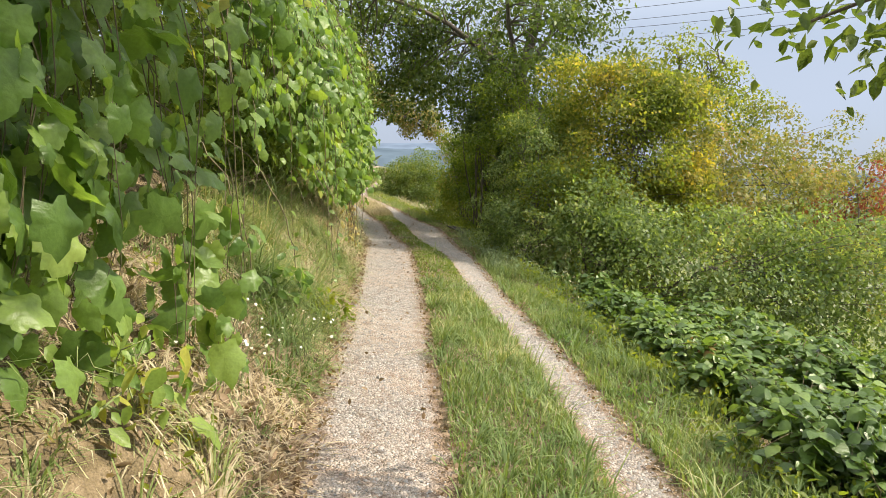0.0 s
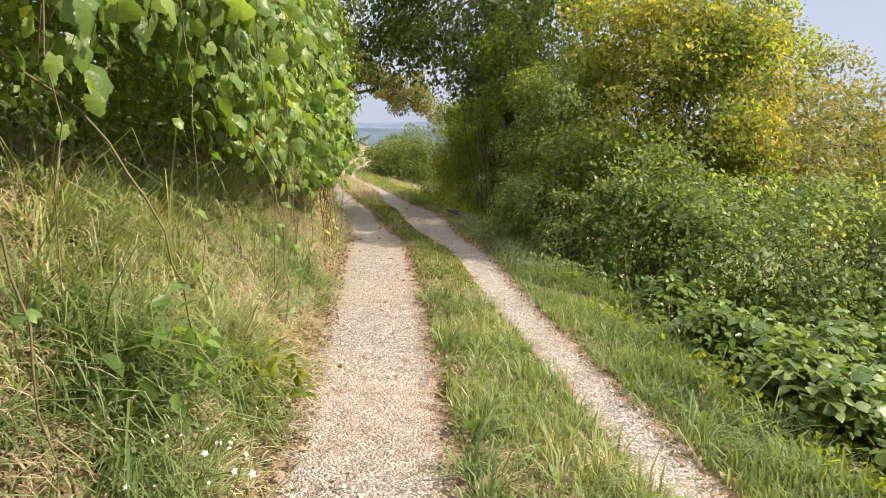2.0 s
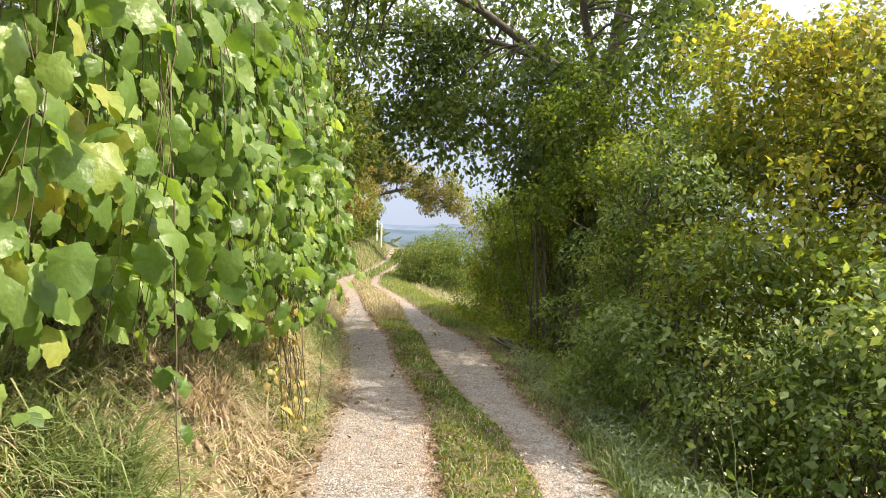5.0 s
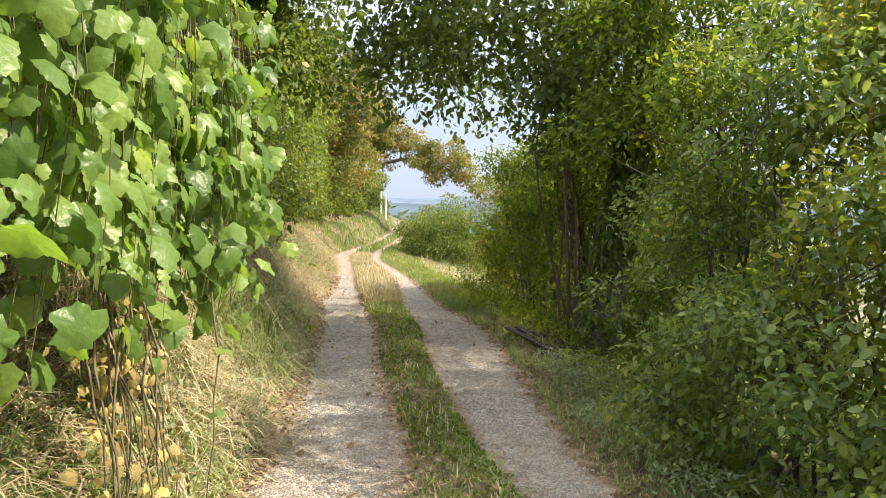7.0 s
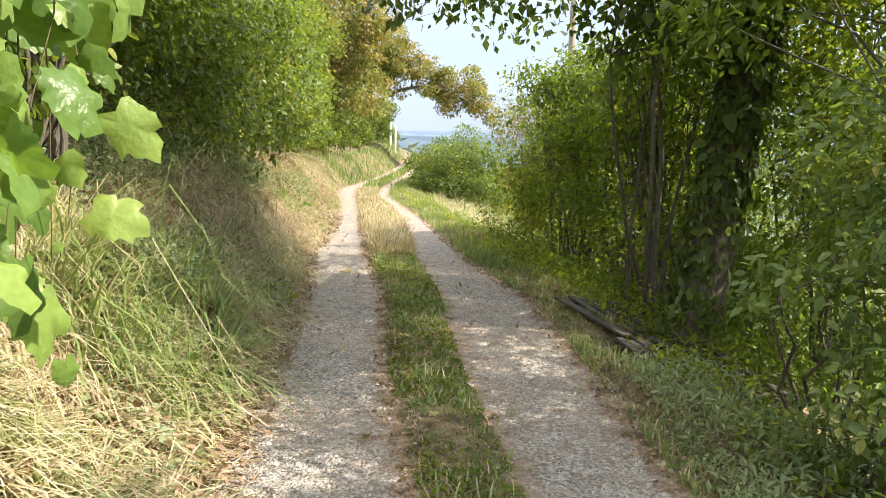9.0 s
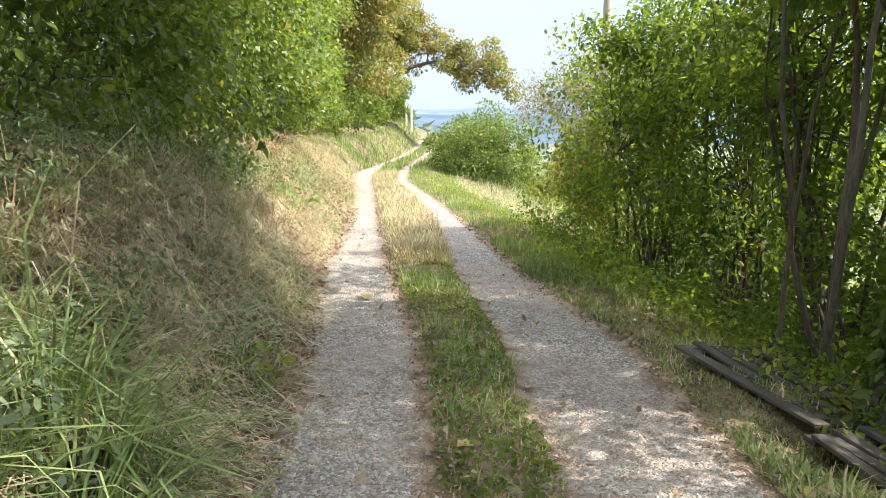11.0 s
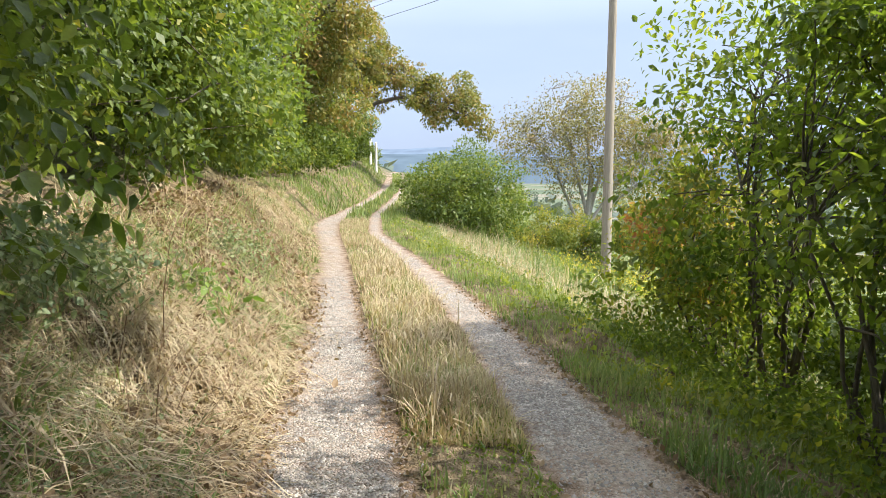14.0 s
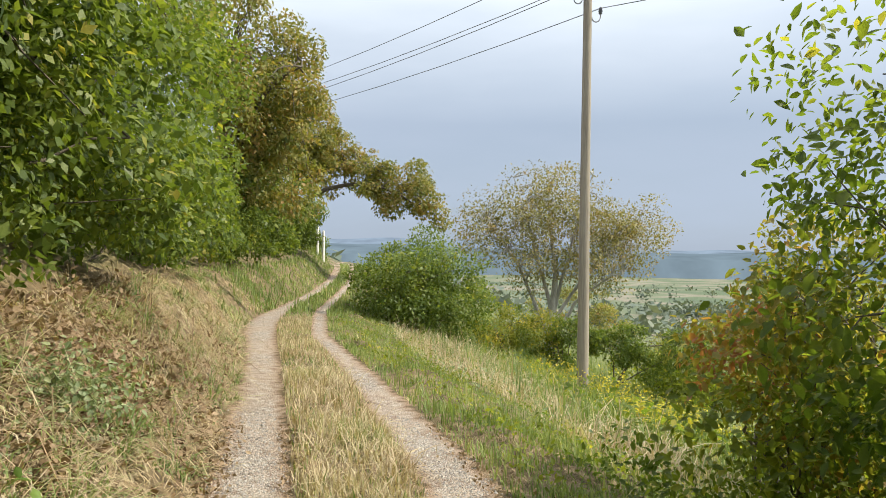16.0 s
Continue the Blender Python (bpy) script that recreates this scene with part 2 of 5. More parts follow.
def ground_mat():
    m, ns, ls = node_mat("ground_soil_and_gravel")
    geo = ns.new("ShaderNodeNewGeometry")

    def tex(kind, scale, detail=6.0):
        n = ns.new(kind)
        n.inputs["Scale"].default_value = scale
        if kind == "ShaderNodeTexNoise":
            n.inputs["Detail"].default_value = detail
        ls.new(geo.outputs["Position"], n.inputs["Vector"])
        return n

    def attr(name):
        n = ns.new("ShaderNodeAttribute")
        n.attribute_name = name
        return n.outputs["Fac"]

    def mixcol(f, a, b, mode="MIX"):
        n = ns.new("ShaderNodeMix")
        n.data_type, n.blend_type = "RGBA", mode
        for k, v in ((0, f), (6, a), (7, b)):
            if isinstance(v, (int, float)):
                n.inputs[k].default_value = v
            elif isinstance(v, tuple):
                n.inputs[k].default_value = (*v, 1)
            else:
                ls.new(v, n.inputs[k])
        return n.outputs[2]

    st = tex("ShaderNodeTexVoronoi", 62)
    st2 = tex("ShaderNodeTexVoronoi", 24)
    fine, mid, broad, field = tex("ShaderNodeTexNoise", 90), tex("ShaderNodeTexNoise", 7), tex("ShaderNodeTexNoise", 0.8), tex("ShaderNodeTexNoise", 0.006, 4)
    sc = ramp_node(ns, [(0.1, (0.085, 0.078, 0.072)), (0.5, (0.29, 0.265, 0.243)), (0.9, (0.60, 0.56, 0.51))])
    ls.new(st.outputs["Color"], sc.inputs[0])
    earth = ramp_node(ns, [(0.3, (0.31, 0.22, 0.16)), (0.5, (0.42, 0.32, 0.245)), (0.7, (0.48, 0.39, 0.315))])
    ls.new(mid.outputs["Fac"], earth.inputs[0])
    br = ramp_node(ns, [(0.40, (0, 0, 0)), (0.62, (1, 1, 1))])
    ls.new(broad.outputs["Fac"], br.inputs[0])
    gfac = math_node(ns, ls, "ADD", math_node(ns, ls, "MULTIPLY", br.outputs[0], 0.45), 0.36)
    gravel = mixcol(gfac, earth.outputs[0], sc.outputs[0])
    fringe = ramp_node(ns, [(0.3, (0.20, 0.125, 0.08)), (0.55, (0.32, 0.22, 0.15)), (0.75, (0.40, 0.30, 0.22))])
    ls.new(mid.outputs["Fac"], fringe.inputs[0])
    inner = ramp_node(ns, [(0.55, (0, 0, 0)), (1.0, (1, 1, 1))])
    ls.new(math_node(ns, ls, "ADD", attr("track"), math_node(ns, ls, "MULTIPLY", math_node(ns, ls, "SUBTRACT", mid.outputs["Fac"], 0.5), 0.9)), inner.inputs[0])
    gravel = mixcol(inner.outputs[0], fringe.outputs[0], gravel)
    soil = ramp_node(ns, [(0.3, (0.10, 0.075, 0.045)), (0.5, (0.20, 0.15, 0.085)), (0.7, (0.32, 0.24, 0.15))])
    ls.new(mid.outputs["Fac"], soil.inputs[0])
    # Far field colours, muted and blued to paint in the valley haze.
    fd = ramp_node(ns, [(0.36, (0.075, 0.10, 0.06)), (0.46, (0.11, 0.13, 0.08)), (0.5, (0.20, 0.175, 0.14)), (0.56, (0.085, 0.115, 0.065)), (0.64, (0.07, 0.095, 0.06))])
    ls.new(field.outputs["Fac"], fd.inputs[0])
    turf = ramp_node(ns, [(0.32, (0.085, 0.115, 0.04)), (0.5, (0.14, 0.165, 0.055)), (0.68, (0.25, 0.225, 0.10))])
    ls.new(mid.outputs["Fac"], turf.inputs[0])
    near = mixcol(attr("meadow"), soil.outputs[0], turf.outputs[0])
    land = mixcol(attr("far"), near, fd.outputs[0])
    edge = math_node(ns, ls, "ADD", attr("track"), math_node(ns, ls, "MULTIPLY", math_node(ns, ls, "SUBTRACT", mid.outputs["Fac"], 0.5), 1.5))
    er = ramp_node(ns, [(0.38, (0, 0, 0)), (0.62, (1, 1, 1))])
    ls.new(edge, er.inputs[0])
    col = mixcol(er.outputs[0], land, gravel)
    grain = ramp_node(ns, [(0.3, (0.72, 0.72, 0.72)), (0.7, (1.2, 1.2, 1.2))])
    ls.new(fine.outputs["Fac"], grain.inputs[0])
    col = mixcol(0.7, col, grain.outputs[0], "MULTIPLY")
    h = math_node(ns, ls, "ADD", math_node(ns, ls, "MULTIPLY", st.outputs["Distance"], -1.0), math_node(ns, ls, "MULTIPLY", st2.outputs["Distance"], -0.3))
    h = math_node(ns, ls, "ADD", h, fine.outputs["Fac"])
    bu = ns.new("ShaderNodeBump")
    bu.inputs["Strength"].default_value, bu.inputs["Distance"].default_value = 0.9, 0.024
    ls.new(h, bu.inputs["Height"])
    pb = ns.new("ShaderNodeBsdfPrincipled")
    pb.inputs["Roughness"].default_value = 0.92
    pb.inputs["Specular IOR Level"].default_value = 0.2
    ls.new(col, pb.inputs["Base Color"])
    ls.new(bu.outputs[0], pb.inputs["Normal"])
    out = ns.new("ShaderNodeOutputMaterial")
    ls.new(pb.outputs[0], out.inputs[0])
    return m


GROUND = ground_mat()


# ---- mesh helpers ----
def np_mesh(name, V, faces, mat, smooth=False):
    """One mesh from vertices (n, 3) and face arrays, each (m, k)."""
    me = bpy.data.meshes.new(name)
    V = np.asarray(V, np.float32)
    me.vertices.add(len(V))
    me.vertices.foreach_set("co", V.ravel())
    flat = np.concatenate([np.asarray(f).ravel() for f in faces]).astype(np.int32)
    sizes = np.concatenate([np.full(len(f), np.asarray(f).shape[1]) for f in faces]).astype(np.int32)
    me.loops.add(len(flat))
    me.loops.foreach_set("vertex_index", flat)
    me.polygons.add(len(sizes))
    me.polygons.foreach_set("loop_start", np.concatenate(([0], np.cumsum(sizes)[:-1])).astype(np.int32))
    me.update(calc_edges=True)
    if smooth:
        me.polygons.foreach_set("use_smooth", np.ones(len(sizes), bool))
    me.materials.append(mat)
    me.validate()
    return me


def put(name, me, parent=None, label=""):
    ob = new(name, me)
    ob.parent = parent
    if label:
        ob["label"] = label
    return ob


def put_stuff(name, me, parent=None, label=""):
    return tagged(put(name, me, parent, label), kind="stuff")


def part(name, bm, mat, parent, label=""):
    me = bpy.data.meshes.new(name)
    bm.to_mesh(me)
    bm.free()
    me.materials.append(mat)
    return put(name, me, parent, label)


def thing(name, at, label, category, group="", kind=""):
    ob = new(name)
    ob.location = at
    ob.empty_display_size = 0.1
    return tagged(ob, label, category, group, kind)


def norm(a):
    return a / np.maximum(np.linalg.norm(a, axis=1, keepdims=True), 1e-9)


def scatter(tv, tf, pos, tip, nor, size):
    """Copies of a small leaf (tip along y, face along z) as one vertex array and its faces."""
    y = norm(tip)
    x = norm(np.cross(y, nor))
    z = np.cross(x, y)
    s = np.asarray(size)[:, None, None]
    V = pos[:, None, :] + s * (tv[None, :, 0:1] * x[:, None, :] + tv[None, :, 1:2] * y[:, None, :] + tv[None, :, 2:3] * z[:, None, :])
    k, n = len(tv), len(pos)
    F = [(np.asarray(f)[None] + (np.arange(n) * k)[:, None, None]).reshape(-1, np.asarray(f).shape[1]) for f in tf]
    return V.reshape(-1, 3), F


KITE = (np.array([(0, 0, 0), (.3, .45, .05), (0, 1, -.04), (-.3, .45, .05)], float), [[(0, 1, 2, 3)]])
OVAL = (np.array([(0, 0, 0), (.27, .3, .07), (.2, .7, .03), (0, 1, -.08), (-.2, .7, .03), (-.27, .3, .07)], float), [[(0, 1, 2, 3), (0, 3, 4, 5)]])
BROAD = (np.array([(0, 0, 0), (.26, .18, .03), (.37, .45, .06), (.24, .76, .02), (0, 1, -.1), (-.24, .76, .02), (-.37, .45, .06), (-.26, .18, .03)], float), [[(0, 1, 6, 7), (1, 2, 5, 6), (2, 3, 4, 5)]])
NARROW = (np.array([(0, 0, 0), (.15, .3, .04), (.11, .7, .02), (0, 1, -.1), (-.11, .7, .02), (-.15, .3, .04)], float), [[(0, 1, 2, 3), (0, 3, 4, 5)]])


def vine_leaf(n=22):
    """Five soft lobes with a toothed edge; the stalk joins in a notch at the origin."""
    f = np.linspace(-1, 1, n)
    a = f * 2.72
    lobes = 0.50 + 0.075 * np.cos(a * 2.35) + 0.05 * np.cos(a * 4.7) + 0.05 * np.cos(a)
    r = lobes * np.where(np.arange(n) % 2, 1.06, 0.95)
    x, y = r * np.sin(a) * 1.02, 0.42 + r * np.cos(a)
    z = -0.16 * (x * x + (y - 0.42) ** 2) / 0.3 + 0.03 * np.cos(a * 5)
    V = np.concatenate([[(0, .40, .05), (0, .04, 0)], np.stack([x, y, z], -1)])
    F = [(0, i, i + 1) for i in range(2, n + 1)] + [(0, 1, 2), (0, n + 1, 1)]
    return V, [F]


LOBED = vine_leaf()
OAKLEAF = (np.array([(0, 0, 0), (.12, .2, .03), (.25, .38, 0), (.17, .5, .03), (.27, .7, 0), (0, 1, -.06), (-.27, .7, 0), (-.17, .5, .03), (-.25, .38, 0), (-.12, .2, .03)], float),
           [[(0, 1, 8, 9), (1, 2, 7, 8), (2, 3, 6, 7), (3, 4, 5, 6)]])


def tubes(paths, sides=5):
    """Tapered round stems from (points, radii) pairs, as vertices and faces."""
    VV, FF, off = [], [], 0
    for pts, rad in paths:
        pts, rad = np.asarray(pts, float), np.asarray(rad, float)
        d = norm(np.gradient(pts, axis=0))
        ref = np.where(np.abs(d[:, 2:3]) > .9, np.array([[1., 0, 0]]), np.array([[0, 0, 1.]]))
        u = norm(np.cross(d, ref))
        w = np.cross(d, u)
        a = np.linspace(0, 2 * np.pi, sides, endpoint=False)
        ring = pts[:, None] + rad[:, None, None] * (np.cos(a)[None, :, None] * u[:, None] + np.sin(a)[None, :, None] * w[:, None])
        n = len(pts)
        VV.append(ring.reshape(-1, 3))
        i, j = np.meshgrid(np.arange(n - 1), np.arange(sides), indexing="ij")
        j2 = (j + 1) % sides
        FF.append(np.stack([i * sides + j, i * sides + j2, (i + 1) * sides + j2, (i + 1) * sides + j], -1).reshape(-1, 4) + off)
        off += n * sides
    return np.concatenate(VV), [np.concatenate(FF)]


def bend(a, b, sag=(0, 0, 0), n=7, wob=0.05):
    """A curved line from a to b, pulled by sag in the middle, with small kinks."""
    a, b, sag = (np.asarray(v, float) for v in (a, b, sag))
    t = np.linspace(0, 1, n)[:, None]
    p = a + (b - a) * t + sag * 4 * t * (1 - t)
    k = rng.normal(0, wob, p.shape)
    k[0] = k[-1] = 0
    return p + k


def crown_points(blobs, n, clump=22, spread=0.16, fill=0.30):
    """Leaf places on many small lobes that billow from a set of ellipsoids (x, y, z, rx, ry, rz), and the outward way at each."""
    B = np.array(blobs, float)
    w = (B[:, 3] * B[:, 4] * B[:, 5]) ** 0.7
    nl = max(8, n // (clump * 5))
    k = rng.choice(len(B), nl, p=w / w.sum())
    d = norm(rng.normal(size=(nl, 3)))
    r = (1 - (1 - fill) * rng.random(nl) ** 2.0) * (1 + 0.10 * np.clip(rng.normal(size=nl), -2, 2))
    c = B[k, :3] + d * r[:, None] * B[k, 3:] * 0.92
    lr = spread * 1.7 * np.exp(np.clip(rng.normal(0, 0.4, nl), -0.8, 0.8))
    i = rng.choice(nl, n, p=lr ** 2 / (lr ** 2).sum())
    o = norm(rng.normal(size=(n, 3)) + 0.45 * d[i] + [0, 0, 0.25])
    p = c[i] + o * (lr[i] * (0.35 + 0.75 * rng.random(n) ** 0.6))[:, None] * [1.15, 1.15, 0.8]
    p += rng.normal(0, 0.02, (n, 3))
    return p, norm(o + 0.5 * d[i] + 0.35 * rng.normal(size=(n, 3))), c


def leaves_at(p, out, size, tmpl, droop=0.5, up=0.8, var=0.3):
    n = len(p)
    nor = norm(out * 0.6 + np.array([0, 0, up]) + rng.normal(0, 0.45, (n, 3)))
    tip = norm(out * 0.4 + np.array([0, 0, -droop]) + rng.normal(0, 0.7, (n, 3)))
    return scatter(tmpl[0], tmpl[1], p, tip, nor, size * np.exp(np.clip(rng.normal(0, var, n), -0.6, 0.45)))


def shrub(name, at, label, category, blobs, n, size, mat, tmpl=OVAL, stems=6, stem_r=0.025, clump=44, spread=0.17, fill=0.3, bark=None, group="", twigs=40, droop=0.5):
    """A bush or small tree: stems of its own, fine branches, and a crown of single leaves."""
    bark = bark or BARK
    at = np.array(at, float)
    top = thing(name, at, label, category, group)
    p, out, c = crown_points(blobs, n, clump, spread, fill)
    V, F = leaves_at(p, out, size, tmpl, droop)
    put("crown", np_mesh("crown", V - at, F, mat), top)
    B = np.array(blobs, float)
    ends = []
    for s in range(stems):
        b = B[rng.integers(len(B))]
        e = b[:3] + rng.normal(0, 0.35, 3) * b[3:]
        e[2] = b[2] + 0.45 * b[5] * rng.random()
        a = at + np.array([rng.normal(0, .13), rng.normal(0, .13), -0.05])
        pts = bend(a, e, (rng.normal(0, .1), rng.normal(0, .1), .15), 8, 0.03)
        rad = np.linspace(stem_r * (0.7 + 0.6 * rng.random()), stem_r * 0.3, 8)
        V, F = tubes([(pts - at, rad)], 7)
        put("stem", np_mesh("stem", V, F, bark, True), top)
        ends.append(pts)
    tw = []
    for q in c[rng.permutation(len(c))[:twigs]]:
        pts = ends[rng.integers(len(ends))] if ends else at[None]
        k = np.argmin(np.linalg.norm(pts - q, axis=1) + rng.random(len(pts)) * 0.5)
        tw.append((bend(pts[k], q, (0, 0, .08), 5, 0.03) - at, np.linspace(stem_r * 0.4, 0.004, 5)))
    if tw:
        V, F = tubes(tw, 4)
        put_stuff("branchwork", np_mesh("branchwork", V, F, bark, True), top)
    return top


# ---- plan of the lane ----
LY = [-60, 3.4, 6.2, 9.2, 12.7, 14.5, 17, 19.4, 22, 23.9, 26.1, 27.1, 31.9, 35.3, 38.5, 41, 44, 50, 60, 70, 85, 400]
LX = [0.0, -0.15, -0.34, -0.57, -0.90, -1.06, -1.57, -1.96, -2.57, -2.87, -3.28, -3.46, -4.40, -5.15, -5.80, -6.05, -6.2, -6.3, -6.6, -7.3, -9, -60]
LW = [0.88, 0.88, 0.90, 0.96, 1.0, 0.90, 0.80, 0.86, 0.84, 0.68, 0.56, 0.54, 0.52, 0.6, 0.75, 0.7, 0.55, 0.5, 0.5, 0.5, 0.5, 0.5]
RY = [-60, 3.6, 6.7, 9.35, 13.25, 14.6, 17.2, 19.65, 22.15, 24.05, 26.1, 27.35, 32.1, 36.2, 41.5, 44, 50, 60, 70, 85, 400]
RX = [1.55, 1.36, 1.14, 0.80, 0.48, 0.15, -0.22, -0.52, -1.13, -1.44, -1.82, -2.06, -3.12, -4.12, -4.78, -5.0, -5.15, -5.5, -6.2, -7.9, -59]
RW = [0.38, 0.38, 0.40, 0.46, 0.54, 0.66, 0.9, 0.94, 0.74, 0.62, 0.52, 0.52, 0.40, 0.36, 0.38, 0.4, 0.4, 0.4, 0.4, 0.4, 0.4]


def xl(y): return np.interp(y, LY, LX)
def xr(y): return np.interp(y, RY, RX)
def lw(y): return np.interp(y, LY, LW)
def rw(y): return np.interp(y, RY, RW)
def left_edge(y): return xl(y) - lw(y) / 2
def right_edge(y): return xr(y) + rw(y) / 2
def smooth(a, b, v):
    t = np.clip((v - a) / (b - a), 0, 1)
    return t * t * (3 - 2 * t)


def wave(x, y, s, seed):
    return (np.sin(x * s + seed) * np.cos(y * s * 1.13 + seed * 1.7) + 0.5 * np.sin(x * s * 2.1 + y * s * 1.7 + seed * 2.3)) / 1.5


def ground_z(x, y):
    """Height of the land: a level lane, a steep bank uphill, a fall to the valley downhill."""
    x, y = np.asarray(x, float), np.asarray(y, float)
    z = np.interp(y, [-60, 44, 53, 62, 72, 90, 200, 900], [0, 0, 0.18, 0.5, 1.0, 1.5, -2, -22])
    u, v = left_edge(y) - x, x - right_edge(y)
    bank = 1.12 * np.clip(u - 0.08, 0, 1.0) + 0.5 * np.clip(u - 1.08, 0, 5) + 0.2 * np.clip(u - 6, 0, 60)
    bank *= 0.86 + 0.14 * wave(x, y, 0.9, 1.0)
    bank -= 0.24 * np.exp(-((y - 26.3) / 1.7) ** 2) * np.exp(-((u - 0.95) / 0.33) ** 2)
    fall = -0.30 * np.clip(v - 0.55, 0, 12) - 22 * (1 - np.exp(-np.clip(v - 12.5, 0, None) / 110))
    z = np.maximum(z + fall, -24) + bank
    z = z - 0.044 * np.clip(x + 0.3, 0, 4) * (1 - smooth(12, 16.5, y))
    z = z - 0.02 * np.clip(x - xl(y), -1.5, 4) * smooth(12, 16.5, y) * (1 - smooth(60, 120, y))
    near = (np.abs(x) < 60) & (np.abs(y) < 150)
    off = smooth(0.0, 0.5, np.maximum(u, v))
    z = z + near * off * (0.10 * wave(x, y, 2.3, 0.3) + 0.055 * wave(x, y, 5.1, 2.0) + 0.03 * wave(x, y, 11.0, 1.0))
    mid = smooth(0.0, 0.12, x - xl(y) - lw(y) / 2) * smooth(0.0, 0.12, xr(y) - rw(y) / 2 - x)
    z = z + 0.035 * mid + 0.008 * wave(x, y, 9, 0.4) * near
    return z


def graded(lo, hi, step, far_lo, far_hi, grow=1.22):
    mid = list(np.arange(lo, hi + 1e-6, step))
    s, a, up = step, hi, []
    while a < far_hi:
        s *= grow
        a += s
        up.append(a)
    s, a, dn = step, lo, []
    while a > far_lo:
        s *= grow
        a -= s
        dn.append(a)
    return np.array(dn[::-1] + mid + up)


def build_ground():
    gx, gy = graded(-6.5, 3.5, 0.09, -3500, 3500), graded(-1.0, 44.0, 0.13, -2500, 4500, 1.16)
    X, Y = np.meshgrid(gx, gy, indexing="ij")
    Z = ground_z(X, Y)
    V = np.stack([X, Y, Z], -1).reshape(-1, 3)
    n, m = len(gx), len(gy)
    i, j = np.meshgrid(np.arange(n - 1), np.arange(m - 1), indexing="ij")
    F = np.stack([i * m + j, (i + 1) * m + j, (i + 1) * m + j + 1, i * m + j + 1], -1).reshape(-1, 4)
    me = np_mesh("ground", V, [F], GROUND, True)
    x, y = V[:, 0], V[:, 1]
    t = np.maximum(smooth(0.2, -0.2, np.abs(x - xl(y)) - lw(y) / 2), smooth(0.16, -0.16, np.abs(x - xr(y)) - rw(y) / 2))
    a = me.attributes.new("track", "FLOAT", "POINT")
    a.data.foreach_set("value", t.astype(np.float32))
    a = me.attributes.new("meadow", "FLOAT", "POINT")
    a.data.foreach_set("value", np.maximum(smooth(0.9, 2.6, x - right_edge(y)), smooth(1.6, 3.4, left_edge(y) - x)).astype(np.float32))
    a = me.attributes.new("far", "FLOAT", "POINT")
    a.data.foreach_set("value", smooth(40, 120, np.hypot(x, y)).astype(np.float32))
    return tagged(put("ground", me), "hillside lane with two pale gravel wheel tracks and grassy verges", "ground", kind="structure")


build_ground()


def hills(name, r, h0, h1, col, seed, a0=-1.5, a1=2.2):
    """A far ridge, its haze painted as a glowing bluish colour."""
    m, ns, ls = node_mat(name + "_haze")
    nz, geo = ns.new("ShaderNodeTexNoise"), ns.new("ShaderNodeNewGeometry")
    nz.inputs["Scale"].default_value, nz.inputs["Detail"].default_value = 0.012, 6
    ls.new(geo.outputs["Position"], nz.inputs["Vector"])
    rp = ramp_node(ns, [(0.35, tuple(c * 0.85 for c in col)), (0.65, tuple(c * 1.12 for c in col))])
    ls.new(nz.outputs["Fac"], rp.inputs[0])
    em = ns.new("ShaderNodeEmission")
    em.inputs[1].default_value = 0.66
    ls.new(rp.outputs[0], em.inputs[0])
    out = ns.new("ShaderNodeOutputMaterial")
    ls.new(em.outputs[0], out.inputs[0])
    a = np.linspace(a0, a1, 260)
    prof = h0 + (h1 - h0) * (0.5 + 0.5 * np.sin(a * 3.1 + seed)) * (0.75 + 0.25 * np.sin(a * 9 + seed * 2)) + (h1 - h0) * 0.05 * np.sin(a * 41 + seed)
    rows = []
    for k, (dr, f) in enumerate(((0, -0.4), (60, 0.35), (160, 0.75), (300, 1.0), (600, 0.6))):
        rows.append(np.stack([(r + dr) * np.sin(a), (r + dr) * np.cos(a), np.where(f < 0, -120, prof * f)], -1))
    V = np.concatenate(rows)
    n = len(a)
    i, j = np.meshgrid(np.arange(4), np.arange(n - 1), indexing="ij")
    F = np.stack([i * n + j, i * n + j + 1, (i + 1) * n + j + 1, (i + 1) * n + j], -1).reshape(-1, 4)
    tagged(put(name, np_mesh(name, V, [F], m, True)), "far wooded ridge with bluish haze painted into its glowing colour", "hills", kind="structure")


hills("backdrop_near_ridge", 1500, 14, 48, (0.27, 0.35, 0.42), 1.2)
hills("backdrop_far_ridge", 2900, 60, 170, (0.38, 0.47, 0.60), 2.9)


